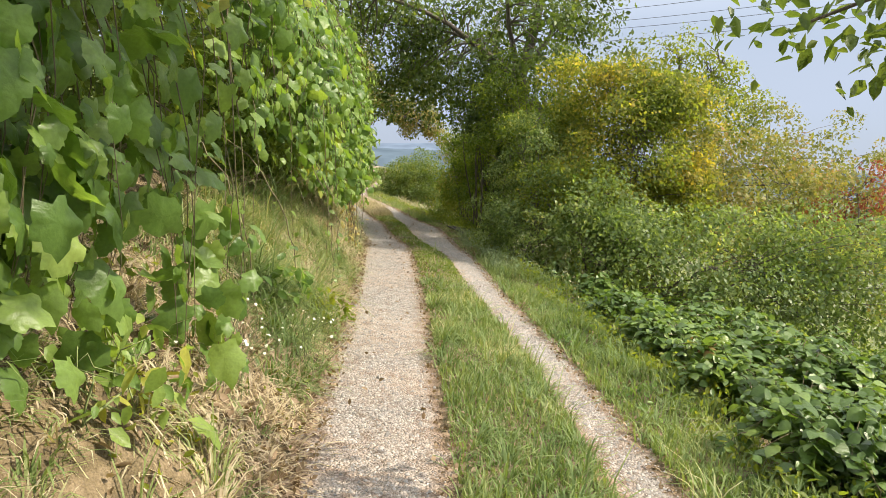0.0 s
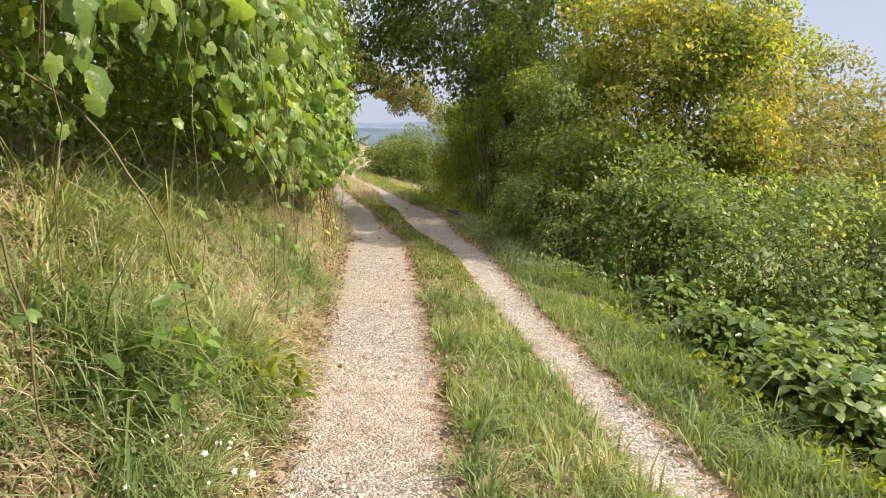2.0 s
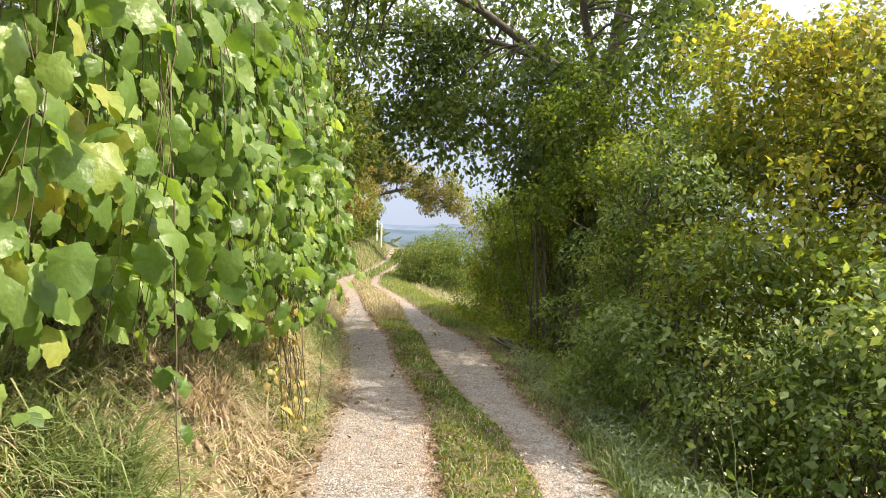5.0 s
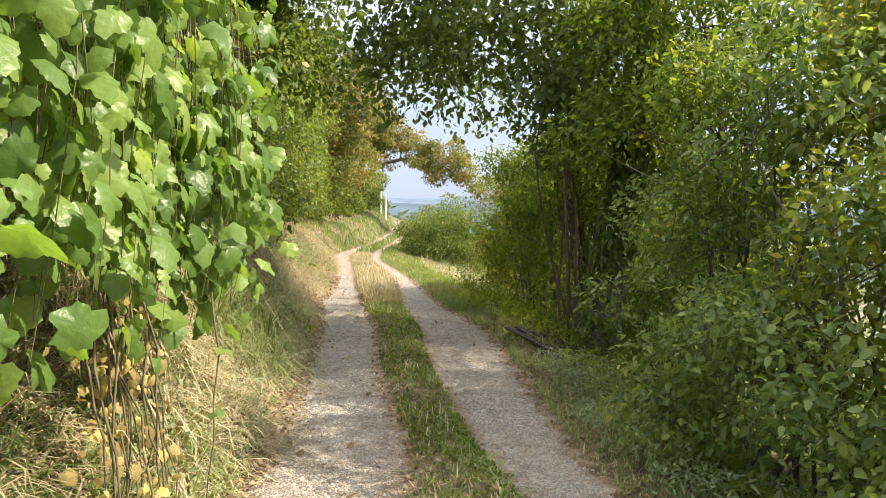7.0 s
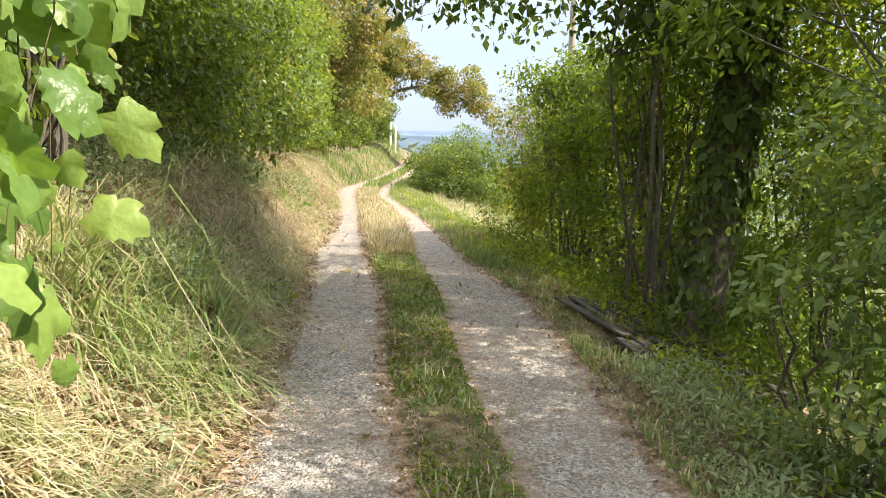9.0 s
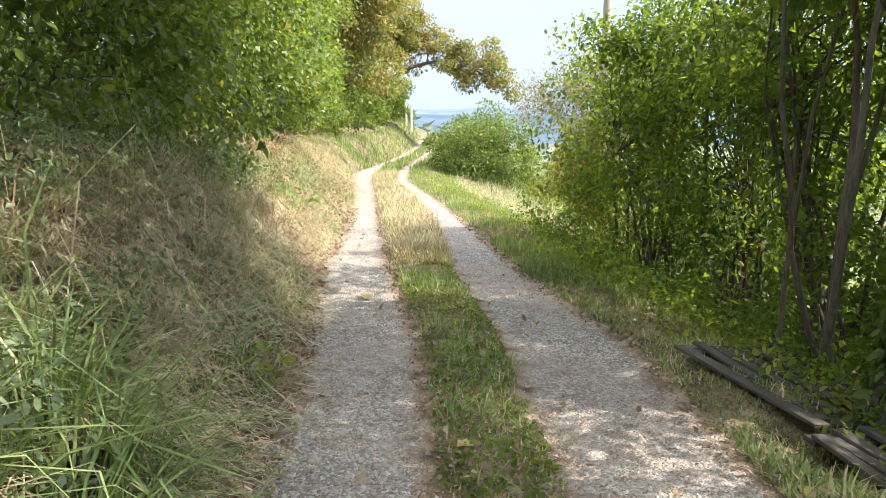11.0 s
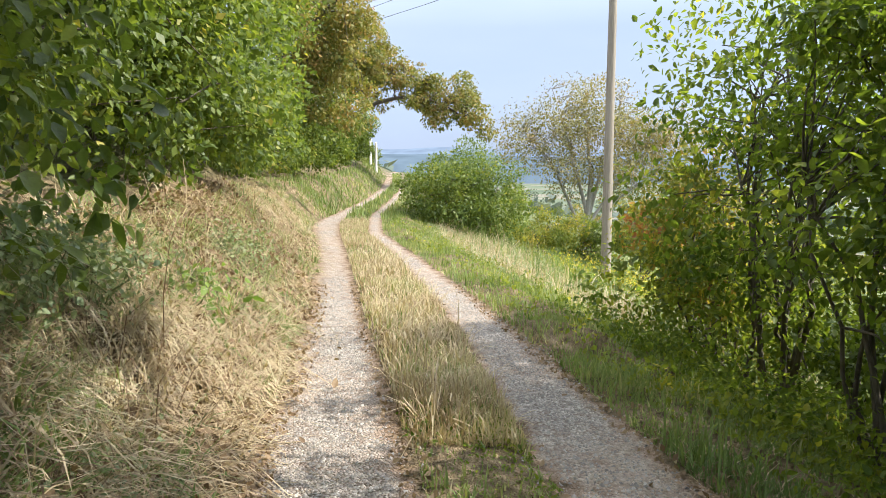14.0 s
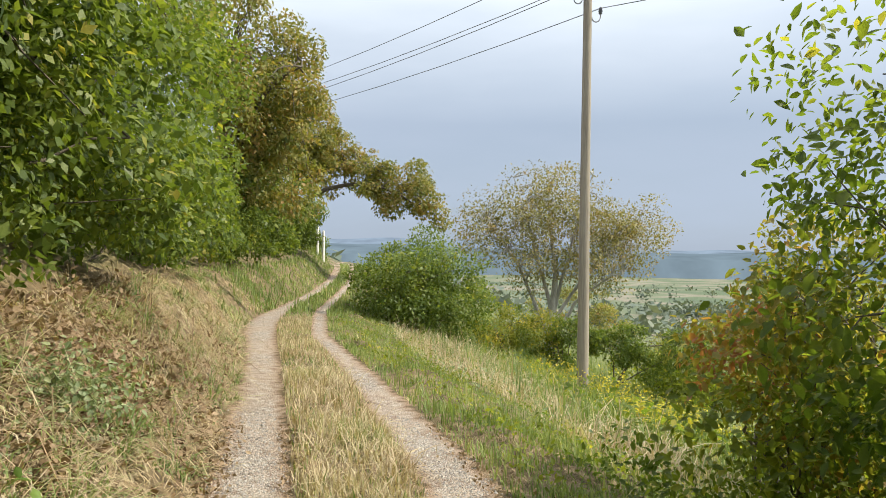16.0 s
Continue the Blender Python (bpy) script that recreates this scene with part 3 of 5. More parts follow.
# ---- grass ----
def blades(n, x, y, h, mat, name, width=0.006, lean=0.35, flat=None):
    """Bent tapering grass blades rooted in the ground."""
    a = rng.random(n) * 2 * np.pi
    d = np.stack([np.cos(a), np.sin(a), np.zeros(n)], -1)
    s = np.stack([-np.sin(a), np.cos(a), np.zeros(n)], -1)
    h = h * np.exp(rng.normal(0, 0.35, n))
    k = np.abs(rng.normal(lean, 0.3, n))
    if flat is not None:
        k = np.where(rng.random(n) < flat, k + 1.8, k)
    base = np.stack([x, y, ground_z(x, y) - 0.01], -1)
    w = width * (0.7 + 0.6 * rng.random(n))[:, None]
    hz = (h / np.sqrt(1 + k * k))[:, None]
    up = np.array([[0, 0, 1.0]])
    m = base + hz * 0.55 * up + d * hz * (0.3 * k)[:, None]
    t = base + hz * up * 0.95 + d * hz * k[:, None]
    V = np.stack([base - s * w, base + s * w, m + s * w * 0.8, m - s * w * 0.8, t], 1).reshape(-1, 3)
    o = (np.arange(n) * 5)[:, None]
    return np_mesh(name, V, [np.array([[0, 1, 2, 3]]) + o, np.array([[3, 2, 4]]) + o], mat)


def pick(n, y0, y1, lo, hi, power=1.0):
    """Random places along the lane between two offsets lines lo(y) and hi(y), denser near y0 when power > 1."""
    y = y0 + (y1 - y0) * rng.random(n) ** power
    f = rng.random(n)
    wide = np.minimum(np.abs(hi(y) - lo(y)), 12) > 2.5
    y = y + wide * rng.normal(0, 1.0, n)
    f = np.where(wide, f * (1 + 0.35 * np.clip(rng.normal(size=n), -1, 2)) * (0.85 + 0.3 * np.sin(y * 0.9) * np.cos(y * 0.37)), f)
    return lo(y) + (hi(y) - lo(y)) * f, y


def patchy(x, y, s, seed, cut):
    return wave(x, y, s, seed) + 0.35 * rng.normal(size=len(x)) > cut


def grass(name, label, n, y0, y1, lo, hi, h, mat, power=1.4, width=0.004, lean=0.35, flat=None, mask=None):
    x, y = pick(n, y0, y1, lo, hi, power)
    if mask is not None:
        k = patchy(x, y, *mask)
        x, y = x[k], y[k]
    hh = h(x, y) if callable(h) else np.full(len(x), h)
    hh = hh * np.clip(0.85 + 0.55 * wave(x, y, 3.1, 0.6), 0.3, 1.6)
    me = blades(len(x), x, y, hh, mat, name, width, lean, flat)
    tagged(put(name, me), label, "grass", kind="stuff")


def tussocks(name, label, n, per, y0, y1, lo, hi, h, mat, power=1.0, width=0.003, spread=0.10, mask=None, rise=0.85):
    """Arching blades that spill out of many tufts, most of them downhill."""
    cx, cy = pick(n, y0, y1, lo, hi, power)
    if mask is not None:
        k = patchy(cx, cy, *mask)
        cx, cy = cx[k], cy[k]
    bare = np.exp(-((cy - 26.3) / 1.5) ** 2 - ((left_edge(cy) - cx - 0.95) / 0.36) ** 2)
    cx, cy = cx[bare < 0.45], cy[bare < 0.45]
    m = len(cx)
    i = np.repeat(np.arange(m), per)
    q = len(i)
    drift = rng.normal(0.6, 0.9, m)
    a = drift[i] + rng.normal(0, 1.1, q)
    rad = spread * np.sqrt(rng.random(q)) * np.exp(rng.normal(0, .3, m))[i]
    x, y = cx[i] + rad * np.cos(a), cy[i] + rad * np.sin(a)
    L = h * (np.exp(rng.normal(0, .3, m)) * np.clip(.9 + .5 * wave(cx, cy, 2.7, .4), .35, 1.6))[i] * np.exp(rng.normal(0, .3, q))
    d = np.stack([np.cos(a), np.sin(a), 0 * a], -1)
    s = np.stack([-np.sin(a), np.cos(a), 0 * a], -1)
    e = np.clip(rng.normal(rise, .4, q), .05, 1.5)
    base = np.stack([x, y, ground_z(x, y) - .008], -1)
    w = width * (.7 + .6 * rng.random(q))[:, None]
    pts, p = [base], base
    for f, turn in ((.4, 0), (.35, .75), (.25, 1.5)):
        ang = e - turn * (0.5 + rng.random(q))
        p = p + (L * f)[:, None] * (d * np.cos(ang)[:, None] + np.stack([0 * a, 0 * a, np.sin(ang)], -1))
        lowest = ground_z(p[:, 0], p[:, 1]) + .006
        p = np.concatenate([p[:, :2], np.maximum(p[:, 2], lowest)[:, None]], 1)
        pts.append(p)
    V = np.stack([pts[0] - s * w, pts[0] + s * w, pts[1] + s * w * .9, pts[1] - s * w * .9, pts[2] + s * w * .6, pts[2] - s * w * .6, pts[3]], 1).reshape(-1, 3)
    o = (np.arange(q) * 7)[:, None]
    me = np_mesh(name, V, [np.concatenate([np.array([[0, 1, 2, 3]]) + o, np.array([[3, 2, 4, 5]]) + o]), np.array([[5, 4, 6]]) + o], mat)
    tagged(put(name, me), label, "grass", kind="stuff")


def mid_lo(y): return xl(y) + lw(y) / 2 + 0.02
def mid_hi(y): return xr(y) - rw(y) / 2
def v_lo(y): return right_edge(y) + 0.02
def v_hi(y): return right_edge(y) + 0.95
def b_lo(y): return left_edge(y) - 1.6
def b_hi(y): return left_edge(y) - 0.06


grass("centre_strip_grass", "short green grass on the strip between the wheel tracks", 24480, -0.5, 9, mid_lo, mid_hi, 0.075, GRASS, 1.0, 0.0052, 0.6)
grass("centre_strip_grass", "low trampled grass on the strip between the wheel tracks", 11500, 9, 22, mid_lo, mid_hi, 0.045, GRASS, 1.0, 0.0048, 0.7, mask=(2.2, 0.7, -0.45))
grass("centre_strip_grass", "dry green and yellow grass between the wheel tracks", 5040, 21, 46, mid_lo, mid_hi, 0.085, GRASS, 1.3, 0.0055, 0.5)
grass("centre_strip_straw", "dry yellow grass between the wheel tracks", 17000, 22.3, 40, mid_lo, mid_hi, 0.11, STRAW, 1.3, 0.0046, 0.45, mask=(1.3, 0.5, -0.55))
grass("centre_strip_straw", "thin dry stalks between the wheel tracks", 3240, -0.5, 22, mid_lo, mid_hi, 0.06, STRAW, 1.0, 0.0045, 0.6)
grass("verge_grass", "green grass on the downhill verge of the lane", 31680, -0.5, 13.5, v_lo, v_hi, 0.10, GRASS, 1.0, 0.0052, 0.6)
grass("verge_grass", "low sparse grass on the shaded downhill verge", 25272, 13, 24, v_lo, v_hi, 0.06, GRASS, 1.0, 0.0048, 0.7, mask=(2.0, 1.7, -0.3))
grass("verge_straw", "thin dry grass on the shaded verge", 7000, 8, 23, v_lo, v_hi, 0.07, STRAW, 1.0, 0.0048, 0.9, 0.4)
grass("verge_tall_grass", "tall green grass on the downhill verge", 27000, 22.5, 48, v_lo, lambda y: right_edge(y) + 2.6, 0.135, GRASS, 1.5, 0.0055, 0.5, mask=(0.9, 0.1, -0.9))
grass("verge_straw", "bleached dry grass on the slope below the lane", 12960, 25, 46, lambda y: right_edge(y) + 1.8, lambda y: right_edge(y) + 5.2, 0.28, STRAW, 1.2, 0.0055, 0.5, mask=(0.9, 1.5, -0.3))
tussocks("bank_grass", "arching tufts of green grass on the sunny bank", 1012, 24, -0.5, 14.5, b_lo, b_hi, 0.2, GRASS, mask=(1.4, 0.2, -0.3), width=0.0048)
tussocks("bank_grass", "long arching bright green grass on the bank", 315, 30, 5.0, 10.5, lambda y: left_edge(y) - 1.4, lambda y: left_edge(y) - 0.2, 0.36, GRASS, width=0.0052, mask=(1.2, 2.0, -0.1))
tussocks("bank_straw", "matted dry straw-coloured grass on the bank", 1700, 18, -0.5, 15, b_lo, b_hi, 0.17, STRAW, spread=0.16, mask=(1.4, 3.4, -0.6), width=0.0048, rise=0.5)
tussocks("bank_straw", "pale withered grass hanging down the shaded bank", 1700, 18, 13.5, 24, b_lo, lambda y: left_edge(y) - 0.12, 0.2, STRAW, spread=0.16, mask=(1.4, 2.6, -0.7), width=0.0048, rise=0.4)
tussocks("dry_stalks", "long dead stalks lying tangled on the bank", 620, 9, 14, 34, b_lo, lambda y: left_edge(y) - 0.4, 0.5, STRAW, width=0.0026, spread=0.22, rise=0.35)
tussocks("dry_stalks", "brown dead stalks trailing down the bank", 420, 9, 15, 32, b_lo, lambda y: left_edge(y) - 0.4, 0.45, LITTER, width=0.003, spread=0.22, rise=0.3)
tussocks("bank_grass", "tufts of pale green grass on the shaded bank", 150, 26, 12.5, 21, b_lo, b_hi, 0.26, GRASS, mask=(1.3, 4.2, -0.15), width=0.0048)
tussocks("bank_grass", "tall yellow-green grass arching off the bank in a patch of sun", 60, 34, 15.2, 16.9, lambda y: left_edge(y) - 1.1, lambda y: left_edge(y) - 0.25, 0.48, GRASS, width=0.0055)
tussocks("bank_straw", "matted dry grass lying on the bank in the sun", 1250, 17, 22, 42, b_lo, lambda y: left_edge(y) - 0.1, 0.14, STRAW, 1.5, spread=0.15, mask=(1.2, 1.4, -0.4), width=0.0048, rise=0.35)
tussocks("bank_grass", "thin green grass among dry stalks on the bank", 900, 20, 20, 50, b_lo, b_hi, 0.2, GRASS, 1.3, 0.0055, mask=(1.1, 2.2, -0.1))
tussocks("strip_tufts", "uneven tufts of longer green grass on the centre strip", 330, 15, -0.5, 10, mid_lo, mid_hi, 0.15, GRASS, width=0.0048, spread=0.07)
tussocks("strip_tufts", "ragged green tufts on the worn centre strip", 230, 12, 10, 21.5, mid_lo, mid_hi, 0.10, GRASS, width=0.0045, spread=0.09, mask=(1.9, 0.7, -0.1))
tussocks("strip_tufts", "long golden dry tufts on the centre strip", 280, 13, 22.6, 32, lambda y: mid_lo(y) + 0.12, lambda y: mid_hi(y) - 0.1, 0.2, STRAW, 1.2, width=0.0042, spread=0.08)
tussocks("verge_tufts", "uneven tufts of bright green grass on the verge", 460, 15, -0.5, 13, v_lo, v_hi, 0.19, GRASS, width=0.0048, spread=0.09)
tussocks("verge_tufts", "dry bleached grass tufts on the slope below the lane", 380, 12, 27, 42, lambda y: right_edge(y) + 1.7, lambda y: right_edge(y) + 4.8, 0.4, STRAW, width=0.006, spread=0.12, mask=(0.9, 1.5, -0.5))
grass("far_verge_grass", "grass along the far bend of the lane", 14000, 42, 78, lambda y: left_edge(y) - 1.6, lambda y: right_edge(y) + 2.2, lambda x, y: np.where((np.abs(x - xl(y)) < lw(y) / 2) | (np.abs(x - xr(y)) < rw(y) / 2), 0.01, 0.22), GRASS, 1.2, 0.014)
grass("slope_weeds", "rough green weeds on the slope below the lane", 20000, 26, 62, lambda y: right_edge(y) + 2.6, lambda y: right_edge(y) + 14, 0.38, GRASS, 1.2, 0.01)


# ---- low leafy plants ----
def herbs(name, label, n, y0, y1, lo, hi, hmax, size, mat, tmpl=OVAL, mask=None, power=1.2, category="undergrowth", lift=0.0):
    x, y = pick(n, y0, y1, lo, hi, power)
    if mask is not None:
        k = patchy(x, y, *mask)
        x, y = x[k], y[k]
    m = len(x)
    top = hmax * (0.55 + 0.45 * wave(x, y, 2.6, 0.9)) * (0.8 + 0.4 * rng.random(m))
    z = ground_z(x, y) + lift + np.clip(top, 0.03, None) * rng.random(m) ** 0.5
    p = np.stack([x, y, z], -1)
    out = norm(rng.normal(size=(m, 3)) * np.array([1, 1, 0.3]))
    V, F = leaves_at(p, out, size, tmpl, 0.1, 1.3)
    tagged(put(name, np_mesh(name, V, F, mat)), label, category, kind="stuff")


herbs("brambles", "dark green nettle leaves between the brambles on the slope", 9000, 1.0, 12.5, lambda y: right_edge(y) + 0.85, lambda y: right_edge(y) + 6.0, 0.6, 0.066, NETTLE, mask=(2.3, 0.3, -0.5), power=1.0)
herbs("verge_weeds", "low leafy weeds at the verge of the lane", 9000, 2, 24, lambda y: right_edge(y) + 0.45, lambda y: right_edge(y) + 1.3, 0.30, 0.045, SHRUB, power=1.0)
herbs("bank_weeds", "low grey-green weeds on the shaded bank", 19000, 13.0, 21.5, lambda y: left_edge(y) - 1.5, lambda y: left_edge(y) - 0.05, 0.26, 0.032, GREYGREEN, KITE, mask=(1.9, 4.0, 0.0), power=1.0)
herbs("bank_weeds", "small leafy weeds among the grass of the bank", 3500, 0.5, 14, lambda y: left_edge(y) - 1.3, lambda y: left_edge(y), 0.14, 0.04, SHRUB, mask=(1.8, 1.0, 0.1), power=1.0)
herbs("shade_plants", "dark low undergrowth beneath the shrubs", 14000, 11.5, 27, lambda y: right_edge(y) + 0.75, lambda y: right_edge(y) + 4.5, 0.4, 0.05, COPPICE, power=1.0)
herbs("slope_plants", "rank green undergrowth covering the slope", 30000, -4, 36, lambda y: right_edge(y) + 4.0, lambda y: right_edge(y) + 20, 0.9, 0.12, COPPICE, KITE, power=1.0)
herbs("bank_weeds", "grey-green weeds among the dry grass of the bank", 5000, 20, 36, lambda y: left_edge(y) - 1.4, lambda y: left_edge(y) - 0.05, 0.16, 0.03, GREYGREEN, mask=(1.3, 1.0, 0.15), power=1.2)
herbs("strip_clover", "small clover and weed leaves on the centre strip", 14000, 8, 23, mid_lo, mid_hi, 0.05, 0.028, COPPICE, mask=(2.4, 0.2, -0.3), power=1.0)
herbs("verge_weeds", "leafy weeds and dock on the sunny verge", 12000, 21.5, 42, lambda y: right_edge(y) + 0.25, lambda y: right_edge(y) + 3.6, 0.24, 0.045, SHRUB, mask=(1.1, 0.6, -0.2), power=1.3)
herbs("verge_weeds", "pale grey-green weeds on the slope below the verge", 9000, 25, 44, lambda y: right_edge(y) + 1.5, lambda y: right_edge(y) + 5.5, 0.4, 0.045, GREYGREEN, mask=(0.9, 2.4, -0.1), power=1.2)
herbs("shade_plants", "dark undergrowth under the coppice", 7000, 18, 26.5, lambda y: right_edge(y) + 0.85, lambda y: right_edge(y) + 2.2, 0.7, 0.05, COPPICE, power=1.0)
herbs("bank_ivy", "dull grey-green ivy and weeds spilling over the top of the bank", 7000, 13.5, 22, lambda y: left_edge(y) - 2.3, lambda y: left_edge(y) - 1.2, 0.45, 0.04, GREYGREEN, mask=(1.0, 1.0, -0.4), power=1.0)
herbs("verge_weeds", "bright broad-leaved weeds on the verge", 2600, 2.5, 10, lambda y: right_edge(y) + 0.1, lambda y: right_edge(y) + 0.8, 0.1, 0.05, VINE, mask=(2.1, 2.6, 0.25), power=1.0)
herbs("verge_weeds", "pale grey-green mugwort and nettles on the shaded verge", 9000, 11.0, 17.0, lambda y: right_edge(y) + 0.12, lambda y: right_edge(y) + 1.0, 0.34, 0.045, GREYGREEN, NARROW, mask=(1.7, 0.4, -0.35), power=1.0)
herbs("fallen_leaves", "brown bits of leaf and straw along the edges of the wheel tracks", 5200, 1, 28, lambda y: left_edge(y) - 0.16, lambda y: left_edge(y) + 0.16, 0.02, 0.035, LITTER, KITE, power=1.0, category="leaf litter")
herbs("fallen_leaves", "brown bits of leaf along the edge of the centre strip", 3800, 1, 28, lambda y: mid_lo(y) - 0.1, lambda y: mid_lo(y) + 0.16, 0.02, 0.032, LITTER, KITE, power=1.0, category="leaf litter")
herbs("fallen_leaves", "brown bits of leaf on the downhill edge of the lane", 3800, 1, 28, lambda y: right_edge(y) - 0.12, lambda y: right_edge(y) + 0.25, 0.02, 0.035, LITTER, KITE, power=1.0, category="leaf litter")
herbs("fallen_leaves", "brown and reddish litter in the dry grass of the bank", 2600, 1, 16, lambda y: left_edge(y) - 1.4, lambda y: left_edge(y) - 0.05, 0.07, 0.06, LITTER, mask=(1.5, 3.0, 0.0), power=1.0, category="leaf litter")
herbs("goldenrod", "bright yellow goldenrod in flower below the pole", 4200, 32, 40, lambda y: right_edge(y) + 5.2, lambda y: right_edge(y) + 9.0, 0.85, 0.06, GOLD, mask=(1.1, 2.4, -0.1), lift=0.2)
herbs("goldenrod", "patch of yellow flowering weeds on the slope", 5000, 30, 44, lambda y: right_edge(y) + 4.5, lambda y: right_edge(y) + 9, 0.8, 0.08, YELLOW, mask=(0.8, 0.4, 0.0))
herbs("fallen_leaves", "brown fallen leaves along the foot of the bank", 1500, 2, 27, lambda y: left_edge(y) - 0.6, lambda y: left_edge(y) + 0.12, 0.03, 0.06, LITTER, power=1.0, category="leaf litter")
herbs("fallen_leaves", "brown leaf litter among the dry grass of the bank", 15000, 15, 34, lambda y: left_edge(y) - 1.6, lambda y: left_edge(y) - 0.1, 0.11, 0.06, LITTER, KITE, power=1.2, category="leaf litter", mask=(1.6, 0.9, -0.2))
herbs("fallen_leaves", "brown dead leaves and earth in the slumped hollow of the bank", 5200, 24.4, 28.4, lambda y: left_edge(y) - 1.55, lambda y: left_edge(y) - 0.45, 0.09, 0.06, LITTER, KITE, power=1.0, category="leaf litter")
herbs("fallen_leaves", "scattered brown leaves on the lane", 260, 3, 27, lambda y: left_edge(y), lambda y: right_edge(y) + 0.5, 0.012, 0.055, LITTER, power=1.0, category="leaf litter")


def pebbles():
    n = 62000
    y = 1.5 + 27 * rng.beta(1.5, 1.4, n)
    side = rng.random(n) < 0.55
    x = np.where(side, xl(y) + np.clip(rng.normal(0, .27, n), -.6, .6) * lw(y), xr(y) + np.clip(rng.normal(0, .28, n), -.6, .6) * rw(y))
    r = 0.0062 * np.exp(np.clip(rng.normal(0, 0.42, n), -1, 1.1))
    oc = np.array([(1, .1, -.35), (.2, 1, -.35), (-1, .15, -.35), (-.1, -1, -.35), (.1, .05, .7)], float)
    fc = [[(0, 1, 4), (1, 2, 4), (2, 3, 4), (3, 0, 4)]]
    p = np.stack([x, y, ground_z(x, y) + r * 0.3], -1)
    V, F = scatter(oc, fc, p, norm(rng.normal(size=(n, 3)) * [1, 1, .2]), np.tile([[0, 0, 1.0]], (n, 1)) + rng.normal(0, .2, (n, 3)), r)
    tagged(put("gravel", np_mesh("gravel", V, F, STONE)), "loose pale gravel stones on the wheel tracks", "gravel", kind="stuff")


pebbles()


# ---- vine curtain on the bank ----
def face_x(y):
    return left_edge(y) - np.interp(y, [0, 2.2, 4.3, 4.8, 6.8, 7.6, 9, 11, 12.3, 14.2], [0.75, 0.62, 0.5, 0.5, 0.5, 0.5, 0.40, 0.22, 0.10, 0.02])


def vine(name, label, y0, y1, top, bottom, n_strands, n_leaves, size, singles):
    """Grapevine hanging as a curtain: woody strands, hanging shoots and lobed leaves."""
    ym = (y0 + y1) / 2
    at = np.array([float(face_x(ym)) - 0.3, ym, float(ground_z(face_x(ym) - 0.3, ym))])
    t = thing(name, at, label, "grapevine")
    st, P, O = [], [], []
    for k in range(n_strands):
        c = round(rng.random() * (y1 - y0) / 0.42) * 0.42
        y = min(max(y0 + c + rng.normal(0, 0.12), y0), y1)
        dx = -abs(rng.normal(0, 0.16)) + 0.12 * math.sin(y * 5.3) * math.cos(k * 1.7)
        x = float(face_x(y)) + dx
        b = float(bottom(y)) * (0.75 + 0.5 * rng.random() ** 1.5)
        zt = float(top(y)) - 0.8 * rng.random()
        b = min(b + float(ground_z(x, y)) * 0.15, zt - 0.3)
        pts = bend((x - 0.5, y + rng.normal(0, .2), zt), (x + 0.06 * rng.random(), y + rng.normal(0, .1), b), (0.28, 0, 0.1), 9, 0.025)
        st.append((pts - at, np.linspace(0.004 + 0.004 * rng.random() ** 3, 0.0015, 9)))
        m = max(2, n_leaves // n_strands)
        f = rng.random(m) ** 0.8
        i = np.minimum((f * 8).astype(int), 7)
        q = pts[i] + (pts[i + 1] - pts[i]) * (f * 8 - i)[:, None]
        P.append(q + rng.normal(0, 1, (m, 3)) * [0.09, 0.09, 0.08])
        O.append(np.tile([[1.0, -0.25, 0]], (m, 1)))
    V, F = tubes(st, 5)
    put_stuff("shoot_tangle", np_mesh("shoot_tangle", V, F, VINESTEM, True), t)
    P, O = np.concatenate(P), np.concatenate(O)
    n = len(P)
    nor = norm(O * 0.9 + [0, 0, 0.5] + rng.normal(0, 0.62, (n, 3)))
    tip = norm(np.array([[0.25, -0.05, -1.0]]) + rng.normal(0, 0.45, (n, 3)))
    sz = size * np.exp(np.clip(rng.normal(0, 0.4, n), -.9, .5))
    order = np.argsort(-P[:, 0] + left_edge(P[:, 1]))
    one, rest = order[:singles], order[singles:]
    V, F = scatter(LOBED[0], LOBED[1], P[rest] - at, tip[rest], nor[rest], sz[rest])
    put_stuff("leaves", np_mesh("leaves", V, F, VINE), t)
    meshes = []
    for s in range(4):
        tv = LOBED[0].copy()
        tv[2:, :2] *= 1 + rng.normal(0, 0.05, (len(tv) - 2, 1))
        tv[2:, 2] += 0.05 * np.sin(np.arange(len(tv) - 2) * 0.9 + s)
        meshes.append(np_mesh("leaf", tv, LOBED[1], VINE))
    for k in one:
        y = tip[k] / np.linalg.norm(tip[k])
        x = np.cross(y, nor[k])
        x /= np.linalg.norm(x)
        z = np.cross(x, y)
        ob = put("leaf", meshes[int(k) % 4], t)
        m = Matrix([(*(a * sz[k]), 0) for a in (x, y, z)] + [(0, 0, 0, 1)]).transposed()
        m.translation = Vector(P[k] - at)
        ob.matrix_basis = m
    return t


vine("grapevine", "leafy green grapevine hanging over the bank down to the ground", 2.0, 3.85, lambda y: 3.6 + 0 * y, lambda y: np.interp(y, [2.0, 2.9, 3.2, 3.45, 3.85], [1.2, 1.12, 0.8, 0.2, 0.1]), 40, 760, 0.112, 220)
vine("grapevine", "overhanging roof of grapevine shading a hollow in the bank", 4.5, 7.7, lambda y: 3.9 + 0 * y, lambda y: 2.5 + 0.25 * np.sin(y * 4.0), 90, 1700, 0.088, 40)
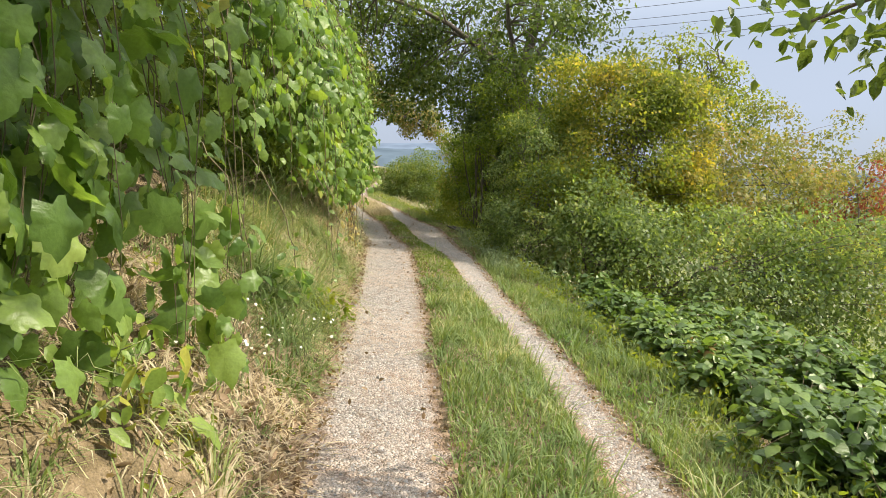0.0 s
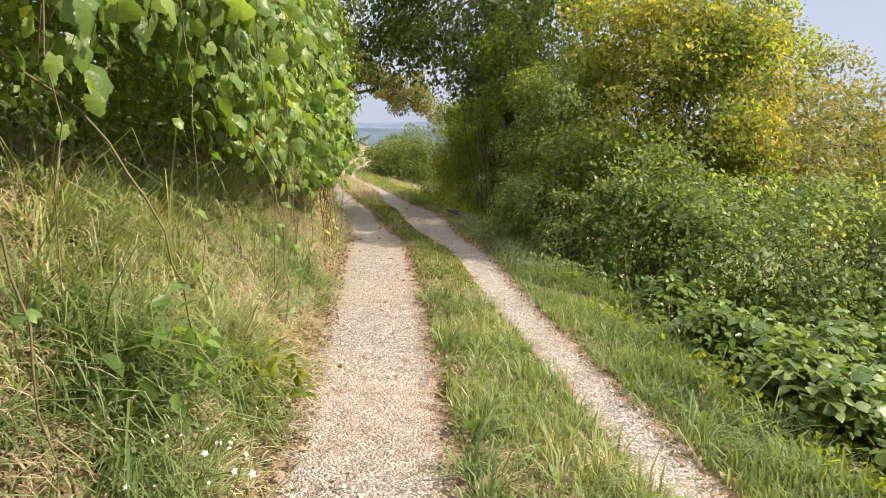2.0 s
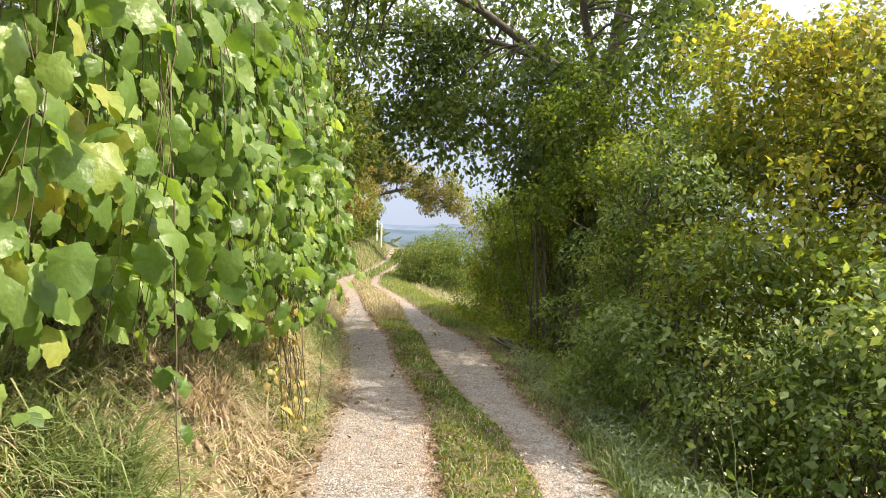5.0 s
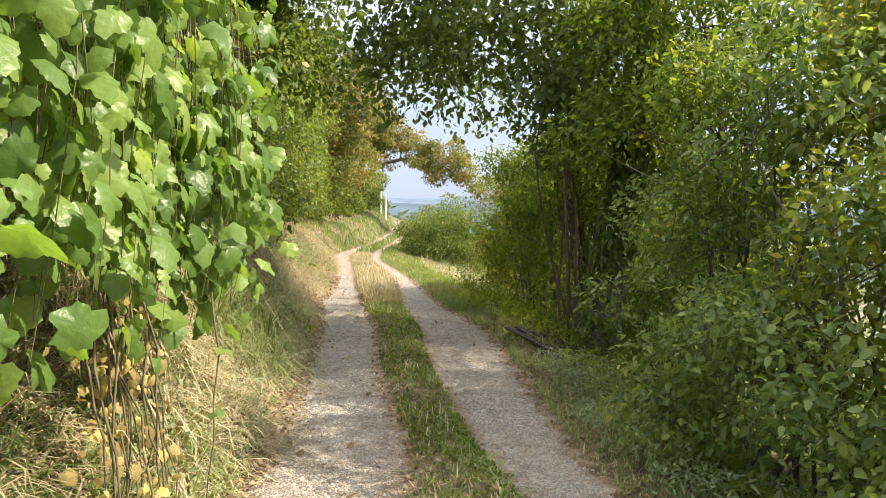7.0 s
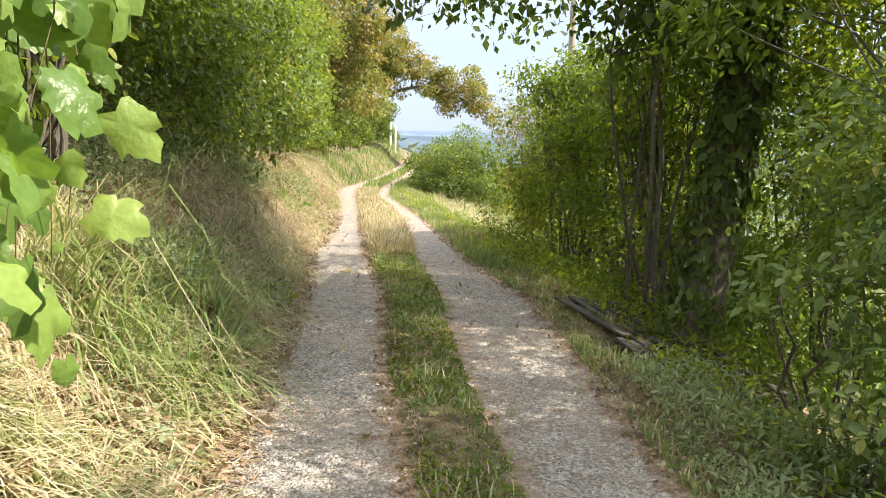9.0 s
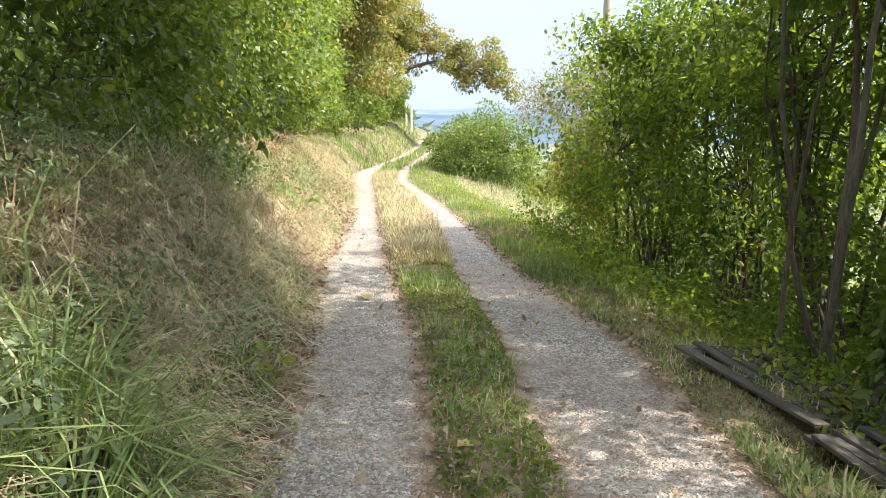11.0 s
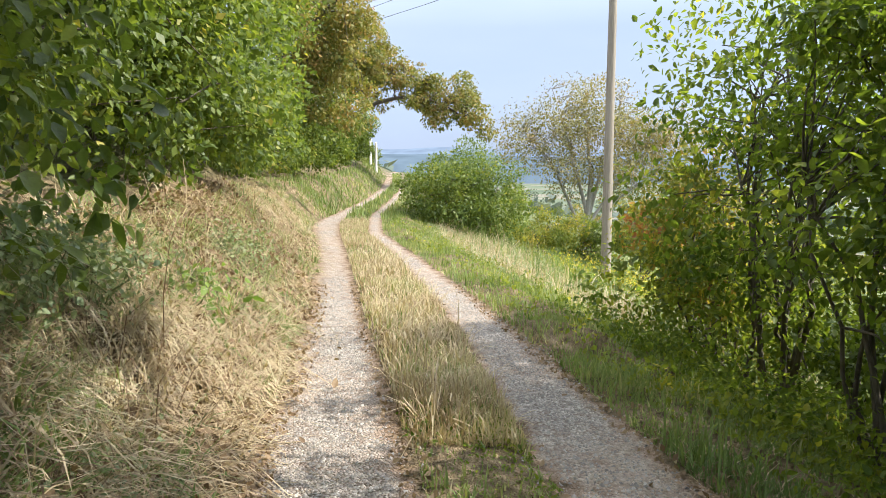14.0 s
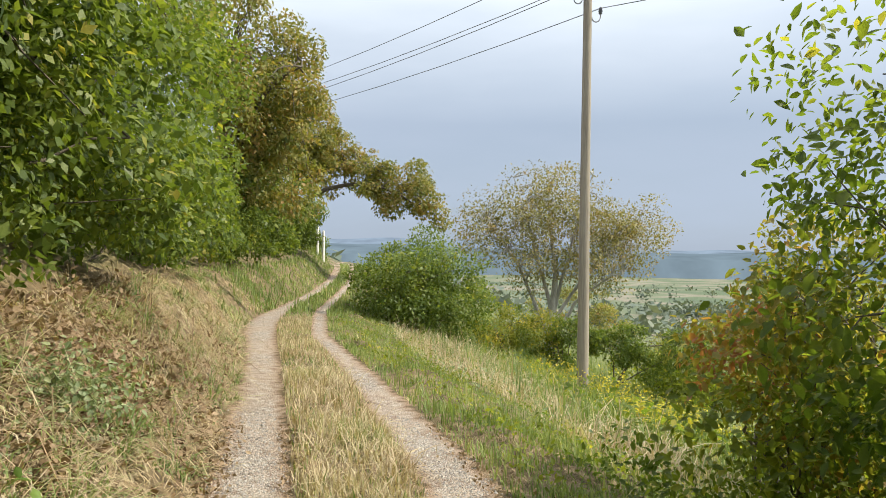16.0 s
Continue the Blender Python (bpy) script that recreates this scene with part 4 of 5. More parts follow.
vine("grapevine", "sunlit grapevine curtain hanging above the grassy bank", 7.6, 10.4, lambda y: 4.0 + 0 * y, lambda y: np.interp(y, [7.6, 8.2, 9.2, 10.4], [2.0, 1.85, 1.65, 1.35]), 95, 2000, 0.09, 110)
vine("grapevine", "sunlit grapevine curtain hanging beside the wheel track", 10.2, 13.9, lambda y: 4.3 + 0 * y, lambda y: np.interp(y, [10.2, 11.2, 12.4, 13.0, 13.5, 13.9], [1.5, 1.45, 1.3, 1.2, 1.15, 1.3]), 150, 3700, 0.086, 260)


def hanging_shoot(y, dx, z0, z1, n, label):
    """One long loose shoot that hangs in front of the curtain."""
    x = float(left_edge(y)) - dx
    t = thing("hanging_shoot", (x - .25, y, z0), label, "grapevine", "loose hanging shoots")
    o = np.array(t.location)
    pts = bend((x - .25, y, z0), (x, y + rng.normal(0, .06), z1), (.1, 0, 0), 12, 0.014)
    V, F = tubes([(pts - o, np.linspace(.005, .002, 12))], 6)
    put("stem", np_mesh("stem", V, F, VINESTEM, True), t)
    f = np.sort(rng.random(n)) * 10.9
    i = f.astype(int)
    q = pts[i] + (pts[i + 1] - pts[i]) * (f - i)[:, None] + rng.normal(0, .035, (n, 3))
    for k in range(n):
        V, F = scatter(LOBED[0], LOBED[1], (q[k] - o)[None], norm(rng.normal(0, .4, (1, 3)) + [.2, 0, -1]), norm(rng.normal(0, .5, (1, 3)) + [.7, -.6, .4]), np.array([.035 + .04 * rng.random()]))
        put("leaf", np_mesh("leaf", V, F, VINE), t)


for y, dx, z0, z1, n in ((4.35, .42, 3.2, .3, 15), (4.1, .6, 3.2, 1.6, 8), (4.75, .6, 3.2, .9, 8), (5.3, .55, 3.1, 1.0, 5), (6.9, .5, 3.2, .75, 9), (7.9, .25, 3.3, .5, 10), (8.7, .2, 3.3, .45, 11), (9.9, .15, 3.3, .35, 9), (13.4, .35, 3.2, .25, 10), (19.6, 1.25, 3.0, 1.0, 8)):
    hanging_shoot(y, dx, z0, z1, n, "long loose vine shoot hanging down in front of the bank")


def dry_vine():
    at = np.array([float(left_edge(12.6)) - 0.1, 12.6, 0.05])
    t = thing("withered_vine", at, "withered brown and yellow vine shoots hanging at the track edge", "grapevine")
    st, P = [], []
    for k in range(15):
        y = 12.45 + 0.45 * rng.random()
        x = float(left_edge(y)) - 0.12 + rng.normal(0, .07)
        pts = bend((x - 0.1, y, 1.0 + rng.random() * .4), (x + .03, y + rng.normal(0, .06), 0.06 + 0.2 * rng.random()), (0.03, 0, 0), 7, .02)
        st.append((pts - at, np.linspace(0.006, 0.003, 7)))
        f = rng.random(14)
        P.append(pts[0] + (pts[-1] - pts[0]) * f[:, None] + rng.normal(0, .05, (14, 3)))
    V, F = tubes(st, 5)
    put_stuff("shoot_tangle", np_mesh("shoot_tangle", V, F, VINESTEM, True), t)
    P = np.concatenate(P)
    P[:, 2] = np.maximum(P[:, 2], 0.08)
    n = len(P)
    V, F = scatter(LOBED[0], LOBED[1], P - at, norm(np.array([[0, 0, -1.0]]) + rng.normal(0, .5, (n, 3))), norm(np.array([[1, -.4, 0.1]]) + rng.normal(0, .6, (n, 3))), 0.034 * np.exp(rng.normal(0, .35, n)))
    put_stuff("leaves", np_mesh("leaves", V, F, VINE_DRY), t)


dry_vine()


# ---- hedge along the uphill bank ----
def hedge_run(y0, y1, step, back, zc, r, n, size, mat, label, stems=3, tmpl=OVAL):
    y = y0
    while y < y1:
        x = float(left_edge(y)) - back
        g = float(ground_z(x - 0.4, y))
        bl = [(x + rng.normal(0, .2), y + rng.normal(0, .3), zc + rng.normal(0, .3), r[0] * (.85 + .3 * rng.random()), r[1], r[2] * (.85 + .3 * rng.random())) for _ in range(2)]
        bl.append((x + r[0] * 0.45, y + rng.normal(0, .4), zc - r[2] * 0.45, r[0] * .6, r[1] * .7, r[2] * .5))
        shrub("hedge_shrub", (x - 0.4, y, g), label, "hedge", bl, n, size, mat, tmpl, stems, 0.03, 64, 0.27, 0.3, group="hedge on the bank", twigs=25)
        y += step * (0.85 + 0.3 * rng.random())


hedge_run(1.0, 14.5, 2.2, 2.05, 2.9, (0.85, 1.4, 1.4), 9500, 0.07, HEDGE, "dense dark green hedge shrub behind the vine", tmpl=KITE)
hedge_run(15.0, 27.0, 2.0, 2.35, 3.15, (1.25, 1.5, 1.55), 9800, 0.08, HEDGE, "dense green hedge shrub on top of the bank")
hedge_run(27.5, 46.0, 2.6, 2.2, 2.9, (1.35, 1.9, 1.6), 7500, 0.10, HEDGE, "sunlit green hedge shrub on top of the bank", tmpl=KITE)
hedge_run(47.0, 78.0, 4.0, 2.5, 3.6, (1.6, 2.8, 2.0), 6000, 0.13, HEDGE, "dark green hedge shrub at the far bend", tmpl=KITE)


def tree(name, label, at, trunk_top, r0, limbs, blobs, n, size, mat, bark=None, tmpl=OVAL, clump=34, spread=0.25, fill=0.3, twigs=90, lean=(0, 0, 0)):
    """A tree with a tapered trunk, single limbs, fine branches and a leafy crown."""
    bark = bark or BARK
    at = np.array(at, float)
    t = thing(name, at, label, "tree")
    tp = bend(at - [0, 0, .1], trunk_top, lean, 9, 0.04)
    V, F = tubes([(tp - at, r0 * np.array([1.45, 1.1, 1, .94, .88, .8, .72, .62, .5]))], 12)
    put("trunk", np_mesh("trunk", V, F, bark, True), t)
    lines = [tp]
    for f, e, sag in limbs:
        a = tp[min(int(f * 8), 8)]
        pts = bend(a, e, sag, 9, 0.035)
        V, F = tubes([(pts - at, np.linspace(r0 * .5, r0 * .1, 9))], 8)
        put("limb", np_mesh("limb", V, F, bark, True), t)
        lines.append(pts)
    p, out, c = crown_points(blobs, n, clump, spread, fill)
    V, F = leaves_at(p, out, size, tmpl)
    put("crown", np_mesh("crown", V - at, F, mat), t)
    tw = []
    L = np.concatenate(lines)
    for q in c[rng.permutation(len(c))[:twigs]]:
        k = np.argmin(np.linalg.norm(L - q, axis=1) + 0.6 * rng.random(len(L)))
        tw.append((bend(L[k], q, (0, 0, .15), 6, 0.05) - at, np.linspace(r0 * .12 + .006, 0.005, 6)))
    V, F = tubes(tw, 5)
    put_stuff("branchwork", np_mesh("branchwork", V, F, bark, True), t)
    return t


def bank_overhang():
    shrub("overhanging_shrub", (-3.2, 16.4, float(ground_z(-3.2, 16.4))), "dark shrub leaning out over the shaded bank", "bush",
          [(-2.4, 17.1, 3.3, .7, .9, .7), (-2.8, 16.6, 3.7, .9, 1.2, .8)], 8500, 0.07, HEDGE, KITE, stems=7, twigs=70, fill=0.4)


bank_overhang()

# ---- downhill side ----
def gz(x, y): return float(ground_z(x, y))


for bx, by, br, bh, bn, bmat, bsz, blabel in (
        (-3.85, 21.3, .42, .3, 3000, GREYGREEN, .034, "low dark dense bush bulging from the dry bank"),
        (-3.95, 22.3, .32, .26, 1600, GREYGREEN, .03, "small grey-green bush among the dry grass of the bank"),
        (-3.85, 23.6, .18, .26, 170, VINE, .07, "young bright yellow-green sapling on the bank"),
        (-4.15, 25.3, .3, .4, 1500, GREYGREEN, .035, "pale grey-green weed tuft on the bank"),
        (-2.42, 18.2, .18, .16, 200, SHRUB, .065, "broad-leaved green dock at the foot of the bank"),
        (-2.85, 17.3, .34, .2, 1500, GREYDARK, .032, "grey-green mugwort on the shaded bank"),
        (-2.6, 16.3, .3, .2, 1200, GREYDARK, .032, "grey-green mugwort on the shaded bank"),
        (-1.35, 5.9, .24, .2, 150, VINE, .09, "broad bright leaves of a burdock on the bank"),
        (-1.05, 6.6, .2, .16, 130, SHRUB, .08, "small dock plant at the foot of the bank"),
        (-1.3, 2.9, .3, .22, 160, VINE, .09, "young vine leaves creeping over the dry grass")):
    bg = gz(bx, by)
    shrub("bank_plant", (bx, by, bg), blabel, "plant", [(bx, by, bg + bh * .5, br, br * 1.1, bh * .6)], bn, bsz, bmat, OVAL, stems=5, stem_r=.006, clump=8, spread=.09, twigs=20, bark=GREENSTEM)


def bare_cane(x0, y0, z0, x1, y1, n, label):
    """A long brown cane that arches off the hedge and trails down the bank, with a few leaves."""
    b = np.array([x1, y1, gz(x1, y1)])
    t = thing("bare_cane", b, label, "bramble", "trailing canes on the bank")
    pts = bend((x0, y0, z0), b, (.22, 0, .12), 14, .016)
    V, F = tubes([(pts - b, np.linspace(.007, .003, 14))], 7)
    put("stem", np_mesh("stem", V, F, VINESTEM, True), t)
    for k in range(n):
        q = pts[2 + int(rng.random() * 11)] + rng.normal(0, .03, 3)
        for turn in (-1.1, 0, 1.1):
            V, F = scatter(BROAD[0], BROAD[1], (q - b)[None], np.array([[.5 + turn * .3, turn, -.35]]), norm(rng.normal(0, .3, (1, 3)) + [.4, -.4, .8]), np.array([.045 + .03 * rng.random()]))
            put("leaf", np_mesh("leaf", V, F, NETTLE), t)


for x0, y0, z0, x1, y1, n in ((-1.9, 5.0, 2.0, -1.15, 5.0, 3), (-1.8, 5.9, 1.9, -1.1, 6.1, 2), (-1.7, 8.3, 1.9, -1.15, 8.2, 6), (-1.75, 8.9, 1.9, -1.2, 8.8, 7), (-1.9, 13.3, 2.3, -1.45, 13.2, 8)):
    bare_cane(x0, y0, z0, x1, y1, n, "thin brown trailing cane with a few dull leaves")


def bramble(x, y, r, h, n, label, size=0.085):
    """A low dome of arching canes that carry leaves in threes, broad sides up."""
    at = np.array([x, y, gz(x, y)])
    t = thing("bramble", at, label, "bramble", "brambles on the slope")
    canes, tips = [], []
    for k in range(int(n / 55)):
        a = rng.random() * 2 * np.pi
        q = r * (0.35 + 0.65 * math.sqrt(rng.random()))
        e = np.array([x + q * math.cos(a), y + q * math.sin(a), 0])
        e[2] = gz(e[0], e[1]) + h * 0.25 * rng.random() + h * 0.6 * max(0, 1 - (q / r) ** 2)
        b = at + [rng.normal(0, .2 * r), rng.normal(0, .2 * r), 0]
        b[2] = gz(b[0], b[1]) - .02
        pts = bend(b, e, (0, 0, h * (.35 + .35 * rng.random())), 9, .02)
        canes.append((pts - at, np.linspace(.005, .002, 9)))
        f = 1 + rng.random(18) ** .8 * 6.9
        i = f.astype(int)
        tips.append(pts[i] + (pts[i + 1] - pts[i]) * (f - i)[:, None] + rng.normal(0, .05, (18, 3)))
    V, F = tubes(canes, 5)
    put_stuff("cane_tangle", np_mesh("cane_tangle", V, F, VINESTEM, True), t)
    c = np.concatenate(tips)
    m = len(c)
    yaw = rng.random(m) * 2 * np.pi
    P, T, N = [], [], []
    nor = norm(np.array([[.25, -.15, 1.0]]) + rng.normal(0, .4, (m, 3)))
    for turn in (-1.25, 0, 1.25):
        P.append(c)
        T.append(np.stack([np.cos(yaw + turn), np.sin(yaw + turn), -.25 + rng.normal(0, .2, m)], -1))
        N.append(nor)
    P, T, N = np.concatenate(P), np.concatenate(T), np.concatenate(N)
    V, F = scatter(BROAD[0], BROAD[1], P - at, T, N, size * np.exp(np.clip(rng.normal(0, .3, len(P)), -.6, .4)))
    put_stuff("leaves", np_mesh("leaves", V, F, NETTLE), t)


for bx, by, br, bh, bn in ((2.75, 4.2, .85, .65, 2600), (3.7, 5.0, 1.1, .85, 3600), (2.85, 5.9, .8, .6, 2400), (4.6, 4.0, 1.1, .9, 3000), (2.75, 7.4, .8, .6, 2400), (3.8, 6.8, 1.1, .9, 3400), (5.2, 5.8, 1.2, 1.0, 3200),
                           (2.7, 8.9, .75, .6, 2200), (3.7, 8.6, 1.0, .9, 3200), (5.0, 8.0, 1.2, 1.0, 3200), (2.8, 2.9, .8, .55, 2200), (3.9, 3.0, 1.0, .8, 2600), (6.4, 7.6, 1.2, 1.0, 2600), (6.3, 4.9, 1.2, 1.0, 2600), (2.75, 10.3, .7, .6, 2000), (4.2, 10.0, 1.0, .9, 2800)):
    bramble(bx, by, br, bh, bn, "dense dark green bramble sprawling over the slope")


shrub("yellowing_bush", (3.2, 14.4, gz(3.2, 14.4)), "large bush with yellowing autumn leaves beside the lane", "bush",
      [(3.3, 14.2, 2.4, 1.6, 1.7, 1.6), (4.4, 14.6, 2.2, 1.3, 1.5, 1.5), (3.6, 15.0, 3.0, 1.1, 1.2, 1.1)], 34000, 0.072, YELLOW, KITE, stems=9, twigs=140, clump=72, spread=0.21, fill=0.5)
shrub("hawthorn_bush", (2.1, 14.5, gz(2.1, 14.5)), "open pale green bush leaning towards the lane", "bush",
      [(2.0, 14.5, 1.7, .9, 1.2, 1.2), (1.9, 13.5, 0.9, .7, .8, .8), (2.2, 15.5, 2.3, .8, .9, 1.1)], 7000, 0.056, PALEGREEN, OVAL, stems=10, stem_r=.02, twigs=170, clump=45, spread=.16, fill=.6)
shrub("green_bush", (3.0, 13.5, gz(3.0, 13.5)), "dark green bush growing under the yellowing one", "bush", [(2.9, 13.5, 0.9, 1.2, 1.0, 1.0), (4.2, 13.7, 0.8, 1.1, .9, 1.0), (2.2, 13.9, 1.0, .8, .9, 1.0)], 10000, 0.058, SHRUB, KITE, stems=8, twigs=60, fill=0.35)
shrub("green_bush", (2.2, 16.6, gz(2.2, 16.6)), "dark green shady bush under the tree", "bush",
      [(1.7, 16.6, 2.2, 0.9, 1.2, 1.7), (2.6, 17.2, 2.6, 1.2, 1.2, 1.6), (2.0, 15.9, 1.0, 0.9, 0.8, 0.9), (1.9, 16.9, 3.7, .9, 1.0, 1.0)], 15000, 0.064, COPPICE, KITE, stems=9, twigs=120, fill=0.5)
for (cx, cy, h) in ((1.75, 12.9, 1.0), (1.55, 14.3, 1.3), (1.35, 15.6, 1.5), (1.75, 17.0, 1.8), (2.7, 12.4, 1.2)):
    shrub("low_shrub", (cx, cy, gz(cx, cy)), "low leafy green shrub at the edge of the verge", "bush",
          [(cx, cy, h * .45, .6, .8, h * .55), (cx + .5, cy + .2, h * .6, .7, .7, h * .6)], 5200, 0.048, PALEGREEN, stems=6, stem_r=.014, twigs=40, group="shrubs along the verge", spread=.12)
shrub("dull_green_bush", (3.3, 11.6, gz(3.3, 11.6)), "low dull green bush on the slope", "bush",
      [(2.8, 12.2, 0.4, 1.2, 0.9, 0.95), (3.9, 11.4, 0.3, 1.3, 1.1, 0.95), (5.2, 11.2, 0.2, 1.3, 1.2, 1.1), (6.6, 11.4, 0.0, 1.3, 1.4, 1.3)], 30000, 0.068, PALEGREEN, KITE, stems=7, twigs=60, spread=0.2, clump=26)
shrub("hazel_thicket", (7.5, 15.5, gz(7.5, 15.5)), "tall thicket with green and brownish leaves on the slope", "bush",
      [(6.4, 14.6, 1.2, 1.5, 1.6, 1.7), (8.2, 15.0, 1.3, 1.8, 1.8, 1.7), (10.0, 15.5, 1.0, 1.9, 1.9, 1.8), (8.6, 13.0, 0.3, 1.8, 1.5, 1.2), (11.8, 15.0, 1.0, 1.9, 1.9, 1.8), (5.6, 16.0, 1.4, 1.3, 1.3, 1.6), (7.2, 17.5, 1.6, 1.8, 1.5, 1.8), (9.5, 18.5, 1.6, 2.2, 1.6, 2.0)], 40000, 0.08, OLIVE, KITE, stems=9, twigs=90, spread=0.2)
shrub("red_leaved_bush", (7.9, 13.6, gz(7.9, 13.6)), "bush with red autumn leaves in the thicket", "bush", [(7.9, 13.6, 1.4, 0.6, 0.6, 0.8)], 1000, 0.065, REDLEAF, stems=4, twigs=20)
tree("slender_tree", "slender light green tree behind the bush", (5.6, 18.5, gz(5.6, 18.5)), (5.9, 18.7, 4.6), 0.08, [(0.5, (6.8, 18.4, 4.6), (0, 0, .2)), (0.4, (4.9, 18.9, 4.2), (0, 0, .2))],
     [(5.9, 18.7, 4.2, 1.3, 1.3, 1.4), (6.9, 18.4, 3.4, 1.1, 1.1, 1.2), (5.0, 18.8, 3.4, .9, .9, 1.1)], 9000, 0.08, SHRUB, clump=16, spread=0.2)

tree("ivy_clad_tree", "tall dark tree with an ivy-clad trunk beside the lane", (1.2, 18.45, gz(1.2, 18.45)), (2.5, 18.8, 8.0), 0.17,
     [(0.55, (-0.9, 20.6, 5.5), (0, 0, .4)), (0.62, (3.6, 19.6, 6.4), (0, 0, .3)), (0.6, (0.9, 16.9, 6.6), (0, 0, .3)), (0.5, (0.2, 22.0, 5.0), (0, 0, .5)), (0.6, (-3.0, 16.9, 5.6), (0, 0, .6))],
     [(2.6, 18.0, 6.1, 1.3, 0.9, 1.0), (0.2, 20.2, 6.0, 1.9, 1.7, 1.2), (-1.0, 20.6, 5.0, 1.4, 1.3, 1.0), (3.9, 18.8, 5.4, 1.2, 1.0, 1.1), (-0.95, 20.3, 3.3, .35, .4, .5), (-1.0, 20.3, 3.9, .7, .6, .5), (2.4, 16.8, 4.6, 1.0, 1.0, 1.0), (1.0, 17.5, 4.3, .8, 1.0, .9), (-1.6, 19.8, 4.2, .9, 1.1, .8), (-2.6, 18.0, 4.5, 1.0, 1.5, .9), (-0.7, 21.4, 4.0, .6, .7, .6), (1.6, 20.2, 4.4, 1.0, 1.0, 1.0), (-1.4, 17.6, 6.0, 1.6, 1.8, 1.2), (-2.8, 19.6, 5.6, 1.5, 1.8, 1.2), (-1.2, 19.0, 4.0, .8, .9, .6), (-2.2, 18.4, 4.1, .8, 1.0, .6), (-0.5, 20.0, 3.8, .5, .6, .5), (-0.6, 21.6, 3.9, .7, .6, .7), (-0.3, 22.0, 4.4, .6, .6, .8), (-0.9, 20.8, 4.3, .7, .7, .6), (0.65, 18.7, 3.2, .6, .8, .8), (0.45, 18.5, 3.5, .7, .6, .8), (0.95, 18.5, 3.6, .8, .6, .9), (0.5, 18.5, 4.3, .7, .8, .9), (1.1, 18.3, 2.9, .6, .6, .8), (3.4, 19.4, 4.6, 1.3, 1.2, 1.2)],
     23000, 0.115, DARKLEAF, tmpl=KITE, clump=30, spread=0.23, lean=(0.0, 0, 0), twigs=160)


# Extra foliage that fills out the low boughs of the ivy-clad tree.
shrub("crown_filler", (1.05, 19.1, gz(1.05, 19.1)), "stems and leaves added to fill the lower crown of the ivy-clad tree", "tree",
      [(0.7, 18.8, 3.2, .5, .7, .9), (1.1, 18.9, 4.2, .8, .6, .8), (1.6, 19.1, 3.2, .6, .6, .8), (0.6, 18.7, 2.5, .35, .5, .5)], 3400, 0.08, COPPICE, OVAL, stems=5, stem_r=.025, clump=26, spread=.17, twigs=110, fill=.25)


def trunk_ivy():
    n = 4600
    z = 4.2 * rng.random(n) ** 0.8
    a = rng.random(n) * 2 * np.pi
    r = 0.20 + 0.05 * rng.random(n) - 0.012 * z
    x, y = 1.2 + 0.16 * z + r * np.cos(a), 18.46 + 0.03 * z + r * np.sin(a)
    out = np.stack([np.cos(a), np.sin(a), 0 * a], -1)
    V, F = scatter(OVAL[0], OVAL[1], np.stack([x, y, z + gz(1.25, 18.45)], -1), norm(np.array([[0, 0, -1.0]]) + rng.normal(0, .5, (n, 3))), norm(out + rng.normal(0, .3, (n, 3))), 0.085 * np.exp(rng.normal(0, .3, n)))
    tagged(put("ivy", np_mesh("ivy", V, F, DARKLEAF)), "dark ivy leaves covering the tree trunk", "ivy", kind="stuff")


trunk_ivy()

for (cx, cy, h, n) in ((1.6, 20.2, 3.6, 12000), (1.35, 21.7, 3.5, 13000), (0.95, 23.1, 3.4, 13000), (0.75, 24.5, 3.1, 12000), (2.6, 22.6, 3.9, 9000), (2.9, 19.4, 3.6, 9000), (3.4, 24.3, 2.4, 9000), (3.7, 21.2, 2.7, 9000)):
    shrub("coppice_shrub", (cx, cy, gz(cx, cy)), "many-stemmed coppice shrub with backlit green leaves by the verge", "bush",
          [(cx, cy, h * .66, .95, .95, h * .32), (cx - .25, cy, h * .42, .75, .85, h * .25), (cx + .4, cy + .2, h * .8, .8, .8, h * .22), (cx - .55, cy - .1, h * .62, .45, .5, h * .17), (cx - .1, cy - .1, h * .2, .6, .7, h * .18)],
          int(n * 0.7), 0.062, COPPICE, stems=10, stem_r=0.026, twigs=150, group="coppice by the verge", spread=0.16, clump=26)
shrub("russet_bush", (0.75, 25.9, gz(0.75, 25.9)), "bush with yellow-green and russet leaves at the edge of the thicket", "bush",
      [(0.5, 25.8, 1.0, .7, .7, .75), (1.2, 26.4, 1.15, 0.9, 0.9, 1.0), (0.3, 25.7, .75, .5, .6, .6)], 6000, 0.06, RUSSET, stems=9, stem_r=.016, twigs=150, spread=.15, clump=30)
shrub("yellow_green_bush", (0.75, 25.5, gz(0.75, 25.5)), "low yellow-green bush at the edge of the verge", "bush",
      [(0.35, 25.5, 0.25, .6, .6, .55), (0.9, 25.9, 0.3, .7, .7, .6)], 3400, 0.06, SHRUB, stems=7, stem_r=.014, twigs=90, spread=.15, clump=30)
shrub("lime_bush", (1.5, 27.6, gz(1.5, 27.6)), "bright yellow-green bush on the slope", "bush", [(1.5, 27.6, 0.2, .8, .8, .7), (2.6, 28.4, 0.0, 1.0, 1.0, .8)], 8000, 0.06, YELLOW, stems=6, twigs=40)

